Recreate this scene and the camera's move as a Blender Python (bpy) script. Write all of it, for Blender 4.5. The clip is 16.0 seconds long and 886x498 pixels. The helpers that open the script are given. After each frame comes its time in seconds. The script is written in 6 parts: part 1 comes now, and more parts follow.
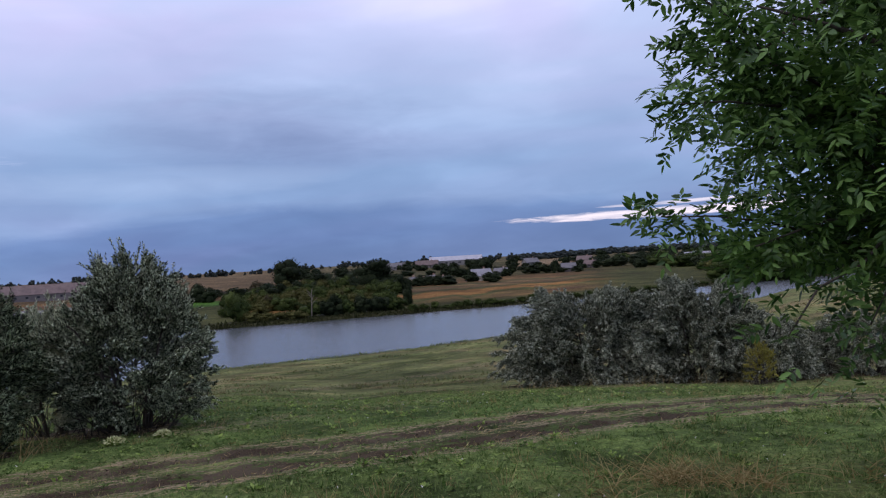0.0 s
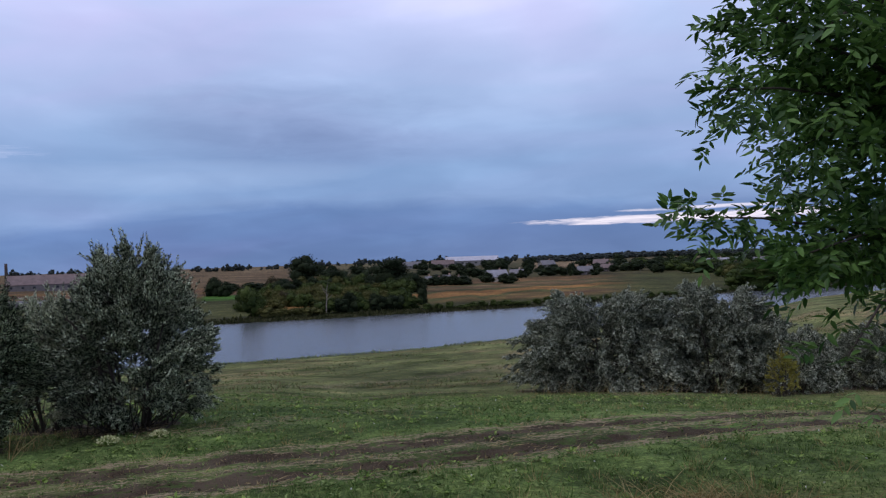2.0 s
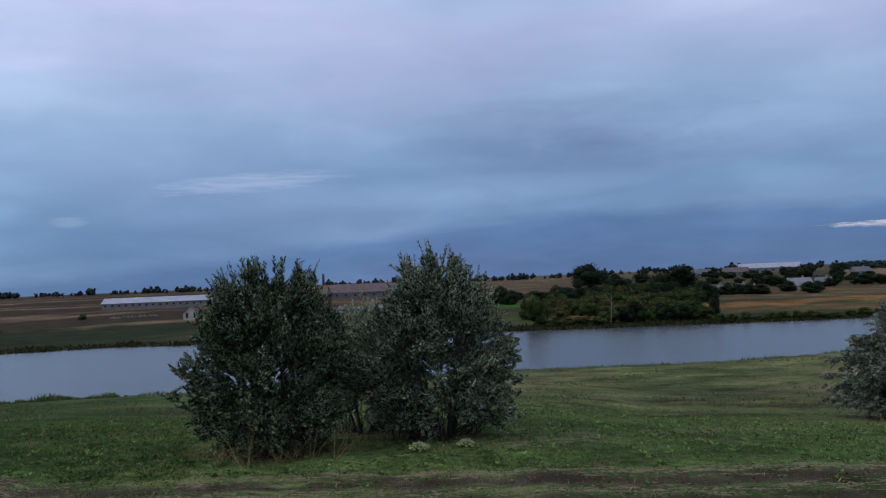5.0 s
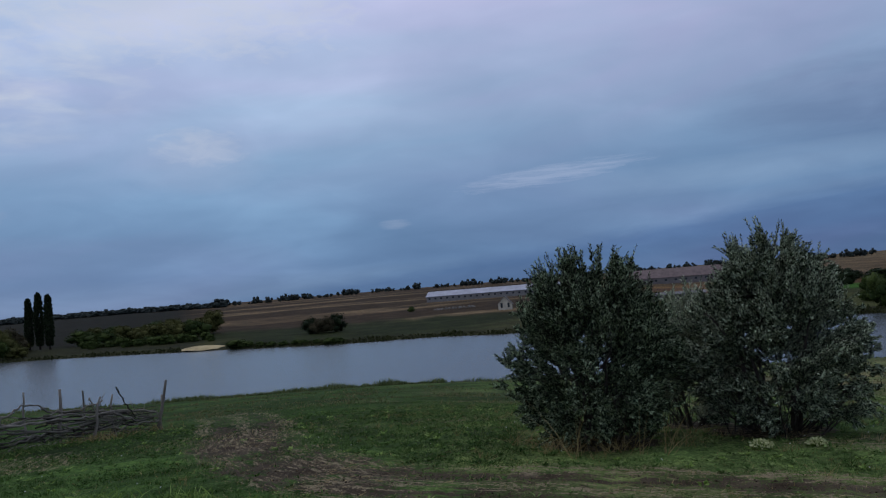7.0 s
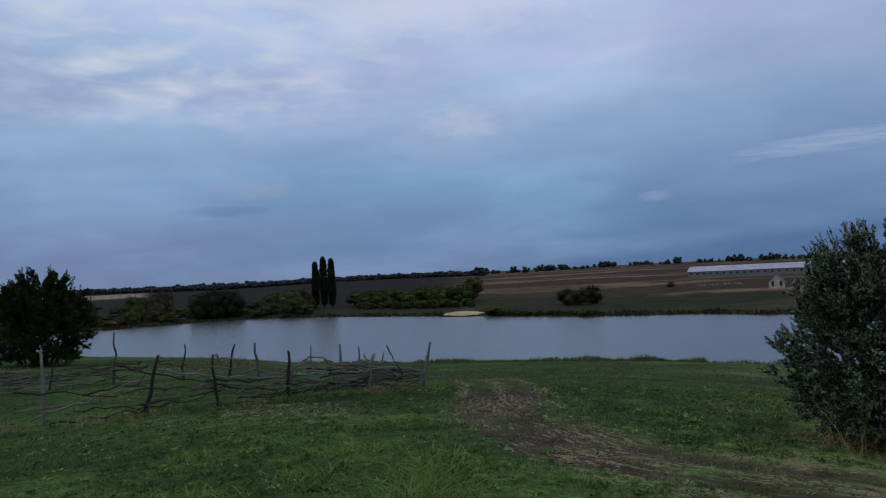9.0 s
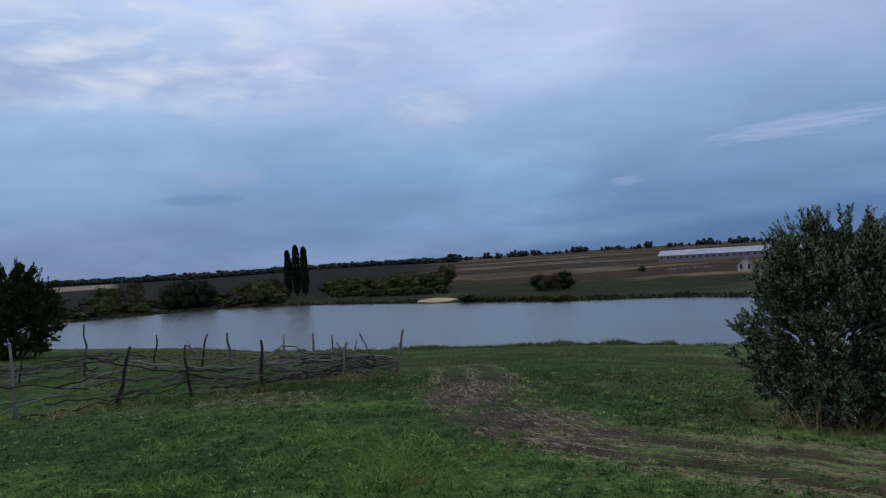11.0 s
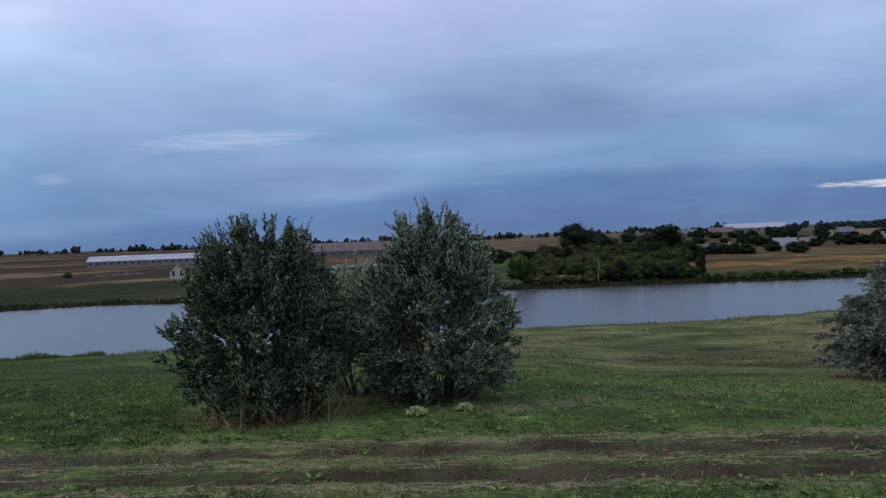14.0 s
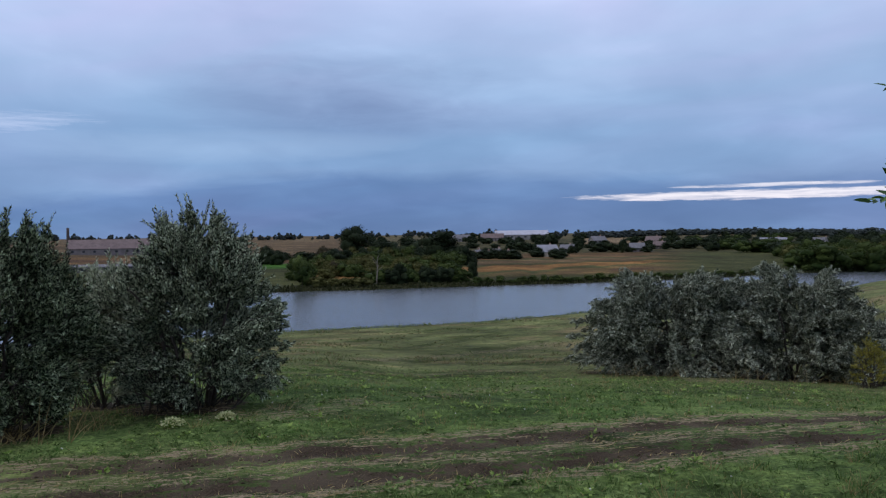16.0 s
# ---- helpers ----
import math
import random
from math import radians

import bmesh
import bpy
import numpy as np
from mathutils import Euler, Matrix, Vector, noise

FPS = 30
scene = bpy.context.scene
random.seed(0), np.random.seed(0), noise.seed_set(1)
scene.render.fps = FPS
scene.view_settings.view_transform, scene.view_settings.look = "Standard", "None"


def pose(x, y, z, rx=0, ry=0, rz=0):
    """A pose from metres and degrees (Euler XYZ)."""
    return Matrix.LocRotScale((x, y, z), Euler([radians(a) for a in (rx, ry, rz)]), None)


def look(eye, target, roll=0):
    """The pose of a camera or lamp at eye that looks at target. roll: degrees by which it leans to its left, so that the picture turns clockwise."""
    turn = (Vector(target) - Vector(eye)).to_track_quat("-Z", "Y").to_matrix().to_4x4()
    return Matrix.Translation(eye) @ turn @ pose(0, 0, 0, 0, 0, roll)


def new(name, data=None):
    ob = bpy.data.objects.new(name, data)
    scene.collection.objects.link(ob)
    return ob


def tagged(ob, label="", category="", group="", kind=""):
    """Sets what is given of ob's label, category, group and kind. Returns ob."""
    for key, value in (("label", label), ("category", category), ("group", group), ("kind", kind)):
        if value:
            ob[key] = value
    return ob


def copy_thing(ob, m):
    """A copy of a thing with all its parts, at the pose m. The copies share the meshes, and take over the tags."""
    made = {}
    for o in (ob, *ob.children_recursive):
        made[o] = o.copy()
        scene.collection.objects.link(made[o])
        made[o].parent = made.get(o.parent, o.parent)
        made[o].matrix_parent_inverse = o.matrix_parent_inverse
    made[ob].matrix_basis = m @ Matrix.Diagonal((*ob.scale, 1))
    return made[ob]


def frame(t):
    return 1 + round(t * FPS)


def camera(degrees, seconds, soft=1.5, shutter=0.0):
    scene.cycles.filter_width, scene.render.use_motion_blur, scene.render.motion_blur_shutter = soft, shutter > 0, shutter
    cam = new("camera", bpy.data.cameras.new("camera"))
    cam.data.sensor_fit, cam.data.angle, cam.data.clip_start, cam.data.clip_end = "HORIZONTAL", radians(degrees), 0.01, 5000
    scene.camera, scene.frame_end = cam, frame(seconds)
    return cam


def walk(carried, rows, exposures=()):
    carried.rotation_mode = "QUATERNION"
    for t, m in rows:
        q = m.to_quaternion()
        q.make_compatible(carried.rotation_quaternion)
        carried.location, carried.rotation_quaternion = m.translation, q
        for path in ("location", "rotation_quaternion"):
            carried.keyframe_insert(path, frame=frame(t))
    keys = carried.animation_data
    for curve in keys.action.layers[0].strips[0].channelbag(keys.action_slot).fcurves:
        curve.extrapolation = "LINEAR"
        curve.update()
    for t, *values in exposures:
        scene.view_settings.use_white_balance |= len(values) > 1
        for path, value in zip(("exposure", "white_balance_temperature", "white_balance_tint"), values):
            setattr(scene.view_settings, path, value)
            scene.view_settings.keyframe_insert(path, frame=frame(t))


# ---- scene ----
cam = camera(59.36, 16.0, soft=1.2)
ROWS = [
    (0, 0.000, 0.000, 1.600, -0.40, 0.71, 3.37),
    (0.5, -0.001, 0.167, 1.610, 1.78, 0.49, 2.77),
    (1, -0.004, 0.318, 1.610, 2.21, 0.31, 3.56),
    (1.5, 0.035, 0.450, 1.611, 1.17, 0.36, 3.09),
    (2, 0.031, 0.542, 1.595, 0.79, 0.75, 1.92),
    (2.5, -0.032, 0.684, 1.610, 0.16, 1.07, 2.06),
    (3, -0.099, 0.766, 1.581, -0.73, 1.09, 1.47),
    (3.5, -0.180, 0.864, 1.597, 4.22, 1.53, 2.18),
    (3.7, -0.201, 0.887, 1.599, 6.52, 1.67, 2.19),
    (5.8, -0.419, 1.125, 1.627, 29.26, 1.93, 2.31),
    (6, -0.440, 1.148, 1.629, 31.11, 1.83, 2.33),
    (6.5, -0.523, 1.153, 1.634, 38.58, 2.35, 3.66),
    (7, -0.580, 1.151, 1.629, 43.80, 2.61, 4.64),
    (7.5, -0.613, 1.162, 1.624, 51.26, 2.45, 3.58),
    (8, -0.640, 1.178, 1.627, 55.60, 2.54, 3.03),
    (8.5, -0.670, 1.183, 1.628, 59.67, 2.41, 2.68),
    (8.7, -0.653, 1.180, 1.631, 60.97, 2.11, 2.75),
    (9.75, -0.564, 1.162, 1.642, 64.30, 1.45, 3.14),
    (10.8, -0.474, 1.145, 1.654, 61.87, 0.71, 3.52),
    (11, -0.457, 1.141, 1.656, 60.57, 0.66, 3.59),
    (11.5, -0.501, 1.174, 1.657, 56.80, 0.35, 3.90),
    (12, -0.516, 1.197, 1.653, 52.49, 0.06, 3.84),
    (12.5, -0.517, 1.220, 1.650, 48.23, -0.15, 3.21),
    (13, -0.511, 1.265, 1.642, 42.71, -0.29, 2.41),
    (13.5, -0.569, 1.319, 1.631, 31.64, -0.51, 1.68),
    (14, -0.627, 1.364, 1.622, 20.44, -0.91, 2.12),
    (14.5, -0.634, 1.408, 1.603, 14.63, -1.12, 1.98),
    (15, -0.591, 1.456, 1.607, 11.34, -1.76, 0.75),
    (15.5, -0.539, 1.499, 1.622, 7.77, -1.63, 0.29),
    (16, -0.517, 1.509, 1.631, 4.38, -1.16, 0.67),
]
EXPOSURES = [(0.0, 0.26, 6900, 22.0), (2.0, 0.18, 6700, 19.0), (3.0, 0.17, 6600, 17.0), (3.5, -0.06, 6450, 15.0), (6.0, -0.25, 6500, 10.0), (7.0, -0.41, 6500, 10.0), (8.5, -0.41, 6500, 10.0), (11.0, -0.19, 6500, 10.0), (11.5, -0.14, 6500, 10.0), (12.0, -0.2, 6500, 10.0), (13.0, -0.1, 6500, 10.5), (14.0, 0.02, 6600, 11.0), (14.5, 0.14, 6650, 11.0), (15.0, 0.28, 6700, 12.0), (15.5, 0.25, 6700, 12.0), (16.0, 0.18, 6700, 12.5)]
walk(cam, [(t, pose(x, y, z, 90 + pitch, roll, yaw)) for t, x, y, z, yaw, pitch, roll in ROWS], EXPOSURES)


# ---- sky, sun ----
def node(tree, shader, x=0, y=0, **sets):
    n = tree.nodes.new(shader)
    n.location = (x, y)
    for key, value in sets.items():
        if key == "op":
            n.operation = value
        elif key == "blend":
            n.blend_type = value
        elif key == "kind":
            n.data_type = value
        elif key == "clamp":
            n.use_clamp = value
    return n


def calc(tree, op, a, b=None, clamp=False):
    n = node(tree, "ShaderNodeMath", op=op, clamp=clamp)
    for i, v in enumerate((a, b)):
        if v is None:
            continue
        if isinstance(v, (int, float)):
            n.inputs[i].default_value = v
        else:
            tree.links.new(v, n.inputs[i])
    return n.outputs[0]


def blend_colour(tree, fac, a, b, kind="MIX"):
    n = node(tree, "ShaderNodeMix", kind="RGBA", blend=kind)
    for sock, v in ((n.inputs[0], fac), (n.inputs[6], a), (n.inputs[7], b)):
        if isinstance(v, (int, float)):
            sock.default_value = v
        elif isinstance(v, tuple):
            sock.default_value = (*v[:3], 1)
        else:
            tree.links.new(v, sock)
    return n.outputs[2]


def ramp(tree, value, stops):
    n = node(tree, "ShaderNodeValToRGB")
    tree.links.new(value, n.inputs[0])
    els = n.color_ramp.elements
    while len(els) < len(stops):
        els.new(0.5)
    for e, (p, c) in zip(els, stops):
        e.position = p
        e.color = (c, c, c, 1) if isinstance(c, (int, float)) else (*c, 1)
    return n.outputs[0]


def noise_of(tree, vector, scale, detail=4, rough=0.55, distort=0.0):
    n = node(tree, "ShaderNodeTexNoise")
    n.inputs["Scale"].default_value, n.inputs["Detail"].default_value = scale, detail
    n.inputs["Roughness"].default_value, n.inputs["Distortion"].default_value = rough, distort
    tree.links.new(vector, n.inputs["Vector"])
    return n.outputs[0]


def combine(tree, *xyz):
    n = node(tree, "ShaderNodeCombineXYZ")
    for i, v in enumerate(xyz):
        if isinstance(v, (int, float)):
            n.inputs[i].default_value = v
        else:
            tree.links.new(v, n.inputs[i])
    return n.outputs[0]


SUN_ELEVATION, SUN_AZIMUTH = 38.0, 115.0
world = bpy.data.worlds.new("sky")
scene.world = world
world.use_nodes = True
wt = world.node_tree
wt.nodes.clear()
way = node(wt, "ShaderNodeTexCoord").outputs["Generated"]
split = node(wt, "ShaderNodeSeparateXYZ")
wt.links.new(way, split.inputs[0])
sx, sy, sz = split.outputs
azimuth = calc(wt, "DIVIDE", calc(wt, "ARCTAN2", calc(wt, "MULTIPLY", sx, -1.0), sy), math.pi / 180)
height = calc(wt, "DIVIDE", calc(wt, "ARCSINE", sz), math.pi / 180)
# the cloud deck, seen as a sheet overhead
lift = calc(wt, "ADD", calc(wt, "MAXIMUM", sz, 0.0), 0.22)
deck = combine(wt, calc(wt, "DIVIDE", sx, lift), calc(wt, "DIVIDE", sy, lift), 0.0)
broad = noise_of(wt, deck, 0.8, 3, 0.5, 0.4)
fine = noise_of(wt, deck, 2.6, 4, 0.5, 0.5)
flat = combine(wt, calc(wt, "MULTIPLY", azimuth, 0.035), calc(wt, "ADD", calc(wt, "MULTIPLY", height, 0.17), calc(wt, "MULTIPLY", azimuth, 0.010)), 3.0)
bands = noise_of(wt, flat, 1.0, 4, 0.5, 0.4)
base = ramp(wt, calc(wt, "DIVIDE", height, 60.0, clamp=True), [
    (0.0, (0.172, 0.276, 0.470)), (0.035, (0.160, 0.275, 0.500)), (0.12, (0.240, 0.385, 0.625)), (0.20, (0.345, 0.485, 0.725)),
    (0.32, (0.555, 0.655, 0.930)), (0.6, (0.60, 0.68, 0.92)), (1.0, (0.66, 0.72, 0.93))])
clouds = calc(wt, "ADD", calc(wt, "MULTIPLY", broad, 0.48), calc(wt, "ADD", calc(wt, "MULTIPLY", fine, 0.26), calc(wt, "MULTIPLY", bands, 0.30)))
shade = ramp(wt, clouds, [(0.38, (0.84, 0.86, 0.90)), (0.52, (1.03, 1.02, 1.03)), (0.66, (1.34, 1.29, 1.24))])
tone = blend_colour(wt, 1.0, base, shade, "MULTIPLY")
# cold and lilac stretches of the deck
veil = ramp(wt, noise_of(wt, flat, 0.8, 3, 0.5, 0.6), [(0.36, (0.92, 1.00, 1.01)), (0.48, (0.99, 1.0, 1.01)), (0.62, (1.09, 1.0, 1.03))])
tone = blend_colour(wt, 1.0, tone, veil, "MULTIPLY")
round_about = ramp(wt, calc(wt, "DIVIDE", calc(wt, "ADD", azimuth, 40.0), 140.0, clamp=True), [(0.0, (1.0, 1.0, 1.0)), (0.286, (0.97, 0.97, 0.98)), (0.371, (0.90, 0.91, 0.94)), (0.43, (0.94, 0.94, 0.96)), (0.52, (1.04, 1.04, 1.04)), (0.64, (1.12, 1.12, 1.10)), (0.75, (1.09, 1.09, 1.09)), (1.0, (1.02, 1.02, 1.02))])
tone = blend_colour(wt, 1.0, tone, round_about, "MULTIPLY")


def patch(az, el, wide, high, ragged, sharp=1.0, tilt=0.0, tear=2.6):
    """A lighter or darker place in the cloud deck: a soft ellipse with a ragged edge, which may lean along the horizon."""
    du = calc(wt, "SUBTRACT", azimuth, az)
    u = calc(wt, "DIVIDE", du, wide)
    v = calc(wt, "DIVIDE", calc(wt, "SUBTRACT", calc(wt, "SUBTRACT", height, el), calc(wt, "MULTIPLY", du, tilt)), high)
    r = calc(wt, "ADD", calc(wt, "MULTIPLY", u, u), calc(wt, "MULTIPLY", v, v))
    r = calc(wt, "ADD", r, calc(wt, "MULTIPLY", calc(wt, "SUBTRACT", ragged, 0.5), tear))
    return calc(wt, "MULTIPLY", calc(wt, "SUBTRACT", 1.0, r), sharp, clamp=True)


def dim(mask, strength, by):
    """Multiplies the sky by a colour where the mask is."""
    global tone
    tone = blend_colour(wt, calc(wt, "MULTIPLY", mask, strength), tone, blend_colour(wt, 1.0, tone, by, "MULTIPLY"))


def lighten(mask, strength, to):
    global tone
    tone = blend_colour(wt, calc(wt, "MULTIPLY", mask, strength, clamp=True), tone, to)


torn = noise_of(wt, combine(wt, calc(wt, "MULTIPLY", azimuth, 0.35), calc(wt, "MULTIPLY", height, 4.2), 0.0), 1.0, 6, 0.68, 0.4)
streaks = noise_of(wt, combine(wt, calc(wt, "MULTIPLY", azimuth, 0.3), calc(wt, "MULTIPLY", height, 5.0), 5.0), 1.0, 4, 0.6, 0.4)
wisps = noise_of(wt, combine(wt, calc(wt, "MULTIPLY", azimuth, 0.12), calc(wt, "MULTIPLY", height, 0.5), 7.0), 1.0, 5, 0.6, 0.5)
tufts = noise_of(wt, combine(wt, calc(wt, "MULTIPLY", azimuth, 0.5), calc(wt, "MULTIPLY", height, 1.3), 9.0), 1.0, 5, 0.6, 0.6)
# a dark bank low over the far side, its upper edge falling away to the west
bank_edge = ramp(wt, calc(wt, "DIVIDE", calc(wt, "ADD", azimuth, 20.0), 80.0, clamp=True), [(0.0, 0.36), (0.25, 0.44), (0.40, 0.46), (0.50, 0.42), (0.60, 0.30), (0.74, 0.20), (0.85, 0.10), (1.0, 0.0)])
bank = calc(wt, "SUBTRACT", calc(wt, "ADD", calc(wt, "MULTIPLY", bank_edge, 10.0), calc(wt, "MULTIPLY", calc(wt, "SUBTRACT", wisps, 0.5), 1.6)), height)
dim(calc(wt, "MULTIPLY", calc(wt, "ADD", bank, 0.2), 1.1, clamp=True), 0.85, (0.60, 0.70, 0.82))
dim(patch(12.0, 10.0, 13.0, 3.6, wisps, 0.9, -0.03, 1.6), 0.95, (0.74, 0.73, 0.78))
dim(patch(2.0, 8.4, 16.0, 1.8, wisps, 1.0, 0.05, 1.8), 0.45, (0.80, 0.79, 0.84))
dim(patch(44.0, 4.6, 13.0, 3.6, wisps, 0.8, 0.0, 1.2), 0.55, (0.76, 0.80, 0.86))
lighten(patch(21.0, 6.3, 15.0, 1.3, wisps, 1.0, -0.02, 1.6), 0.42, (0.33, 0.49, 0.74))
dim(patch(78.0, 5.1, 3.4, 0.45, tufts, 1.3, 0.0, 1.4), 0.5, (0.62, 0.68, 0.78))
lighten(patch(76.0, 6.6, 3.6, 0.8, tufts, 1.0, 0.0, 1.4), 0.35, (0.40, 0.46, 0.66))
lighten(patch(-18.4, 2.42, 13.6, 0.36, torn, 1.6), calc(wt, "ADD", calc(wt, "MULTIPLY", streaks, 1.5), 0.10), (0.82, 0.82, 0.92))
lighten(patch(-18.6, 3.05, 6.6, 0.15, torn, 1.4), calc(wt, "MULTIPLY", streaks, 1.5), (0.76, 0.78, 0.90))
lighten(patch(60.5, 10.9, 3.4, 1.5, tufts, 0.9, 0.05, 2.6), 0.75, (0.62, 0.72, 0.92))
lighten(patch(60.5, 10.0, 5.5, 2.6, wisps, 0.9, 0.0, 1.2), 0.40, (0.48, 0.60, 0.86))
lighten(patch(35.4, 7.35, 7.0, 0.75, torn, 0.9, -0.075, 3.2), 0.62, (0.46, 0.58, 0.84))
lighten(patch(47.0, 4.7, 1.3, 0.4, torn, 0.8, 0.0, 2.4), 0.4, (0.44, 0.55, 0.78))
lighten(patch(62.0, 20.5, 14.0, 4.0, tufts, 1.0, 0.0, 2.4), 0.60, (0.78, 0.84, 0.99))
puffs = ramp(wt, noise_of(wt, combine(wt, calc(wt, "MULTIPLY", azimuth, 0.20), calc(wt, "MULTIPLY", height, 0.62), 2.0), 1.0, 4, 0.5, 0.3), [(0.42, 0.0), (0.70, 1.0)])
lighten(calc(wt, "MULTIPLY", patch(80.0, 16.5, 18.0, 6.5, wisps, 1.3, 0.0, 1.6), puffs), 0.80, (0.80, 0.87, 1.0))
clear = node(wt, "ShaderNodeTexSky")
clear.sky_type, clear.sun_disc = "NISHITA", False
clear.sun_elevation, clear.sun_rotation = radians(SUN_ELEVATION), radians(-SUN_AZIMUTH)
thin = blend_colour(wt, 1.0, clear.outputs[0], (0.07, 0.07, 0.07), "MULTIPLY")
tone = blend_colour(wt, 0.93, thin, tone)
back = node(wt, "ShaderNodeBackground")
wt.links.new(tone, back.inputs[0])
back.inputs[1].default_value = 1.0
wt.links.new(back.outputs[0], node(wt, "ShaderNodeOutputWorld").inputs[0])

sun = new("sun", bpy.data.lights.new("sun", "SUN"))
sun.data.energy, sun.data.angle, sun.data.color = 0.5, radians(25), (1.0, 0.95, 0.88)
sun.matrix_world = look((0, 0, 60), (math.sin(radians(SUN_AZIMUTH)) * 60, -math.cos(radians(SUN_AZIMUTH)) * 60, 60 - 60 * math.tan(radians(SUN_ELEVATION))))


# ---- lie of the land, in polar form round the start of the walk ----
SHORE_AZ = [-180, -60, -40, -24.6, -22.4, -12, -4.2, 2, 8, 15.5, 28, 40, 48, 54, 58, 63.5, 73.3, 79.8, 85.8, 100, 130, 180]
SHORE_D = [700, 600, 320, 198, 170, 130, 112, 103, 99, 97, 93, 92, 96, 98, 99, 102, 111, 125, 138, 190, 400, 700]
FAR_AZ = [-180, -60, -40, -24.8, -19.5, -15.5, -11.4, -4, 2.4, 9.6, 16, 28, 40.5, 43.7, 51.7, 57.4, 64, 70.2, 76, 80, 83.5, 86.6, 100, 130, 180]
FAR_D = [900, 800, 330, 242, 225, 205, 192, 177, 170, 164, 163, 164, 169, 176, 180, 193, 213, 236, 254, 253, 246, 244, 260, 500, 900]
NEAR_A = ([0, 5, 9, 11.5, 14, 17, 22, 30, 38, 60, 97, 104, 115, 4000], [0, -0.22, -0.45, -0.64, -0.81, -1.17, -1.88, -3.0, -4.1, -6.68, -9.75, -10.3, -12, -12])
NEAR_B = ([0, 5, 9, 12, 15.5, 21, 40, 70, 97, 104, 115, 4000], [0, -0.22, -0.45, -0.68, -1.0, -1.42, -3.7, -6.9, -9.75, -10.3, -12, -12])
NEAR_C = ([0, 5, 9, 12, 15.5, 20, 24, 30, 50, 97, 104, 115, 4000], [0, -0.22, -0.45, -0.68, -1.0, -1.35, -1.4, -1.65, -3.5, -9.75, -10.3, -12, -12])
NEAR_D = ([0, 5, 9, 11.5, 14, 17, 22, 30, 38, 60, 97, 104, 115, 4000], [0, -0.22, -0.45, -0.66, -0.99, -1.45, -2.27, -3.56, -4.6, -7.0, -9.75, -10.3, -12, -12])
RISE_A = ([-4000, -12, -3, 0, 4, 60, 180, 430, 730, 1300, 4500], [-12, -12, -11, -10.1, -9.2, -9.0, -8.8, -6.0, -2.0, -1.0, -8])
RISE_B = ([-4000, -12, -3, 0, 4, 60, 200, 430, 730, 1300, 4500], [-12, -12, -11, -10.1, -9.3, -8.9, -6.9, -3.8, -1.5, -1.0, -8])
def smooth(a, lo, hi):
    k = np.clip((a - lo) / (hi - lo), 0, 1)
    return k * k * (3 - 2 * k)
def curve(u, knots):
    return 0.25 * np.interp(u * 0.86, *knots) + 0.5 * np.interp(u, *knots) + 0.25 * np.interp(u * 1.14, *knots)
def polar(x, y):
    return np.degrees(np.arctan2(-x, y)), np.hypot(x, y)
def ground_z(x, y):
    x, y = np.asarray(x, float), np.asarray(y, float)
    az, d = polar(x, y)
    s, f = np.interp(az, SHORE_AZ, SHORE_D), np.interp(az, FAR_AZ, FAR_D)
    k = smooth(az, 34, 52)
    far = smooth(d, 20, 90)
    u = d * ((1 - far) + far * 98.5 / s)
    near = (1 - k) * curve(u, NEAR_A) + k * curve(u, NEAR_B)
    k = smooth(-az, -16, -6)
    near = (1 - k) * near + k * curve(u, NEAR_D)
    k = smooth(az, 62, 78)
    near = (1 - k) * near + k * curve(u, NEAR_C)
    q = d - f
    k = smooth(az, 20, 36)
    rise = (1 - k) * np.interp(q, *RISE_A) + k * np.interp(q, *RISE_B)
    return np.where(d < (s + f) / 2, near, rise)

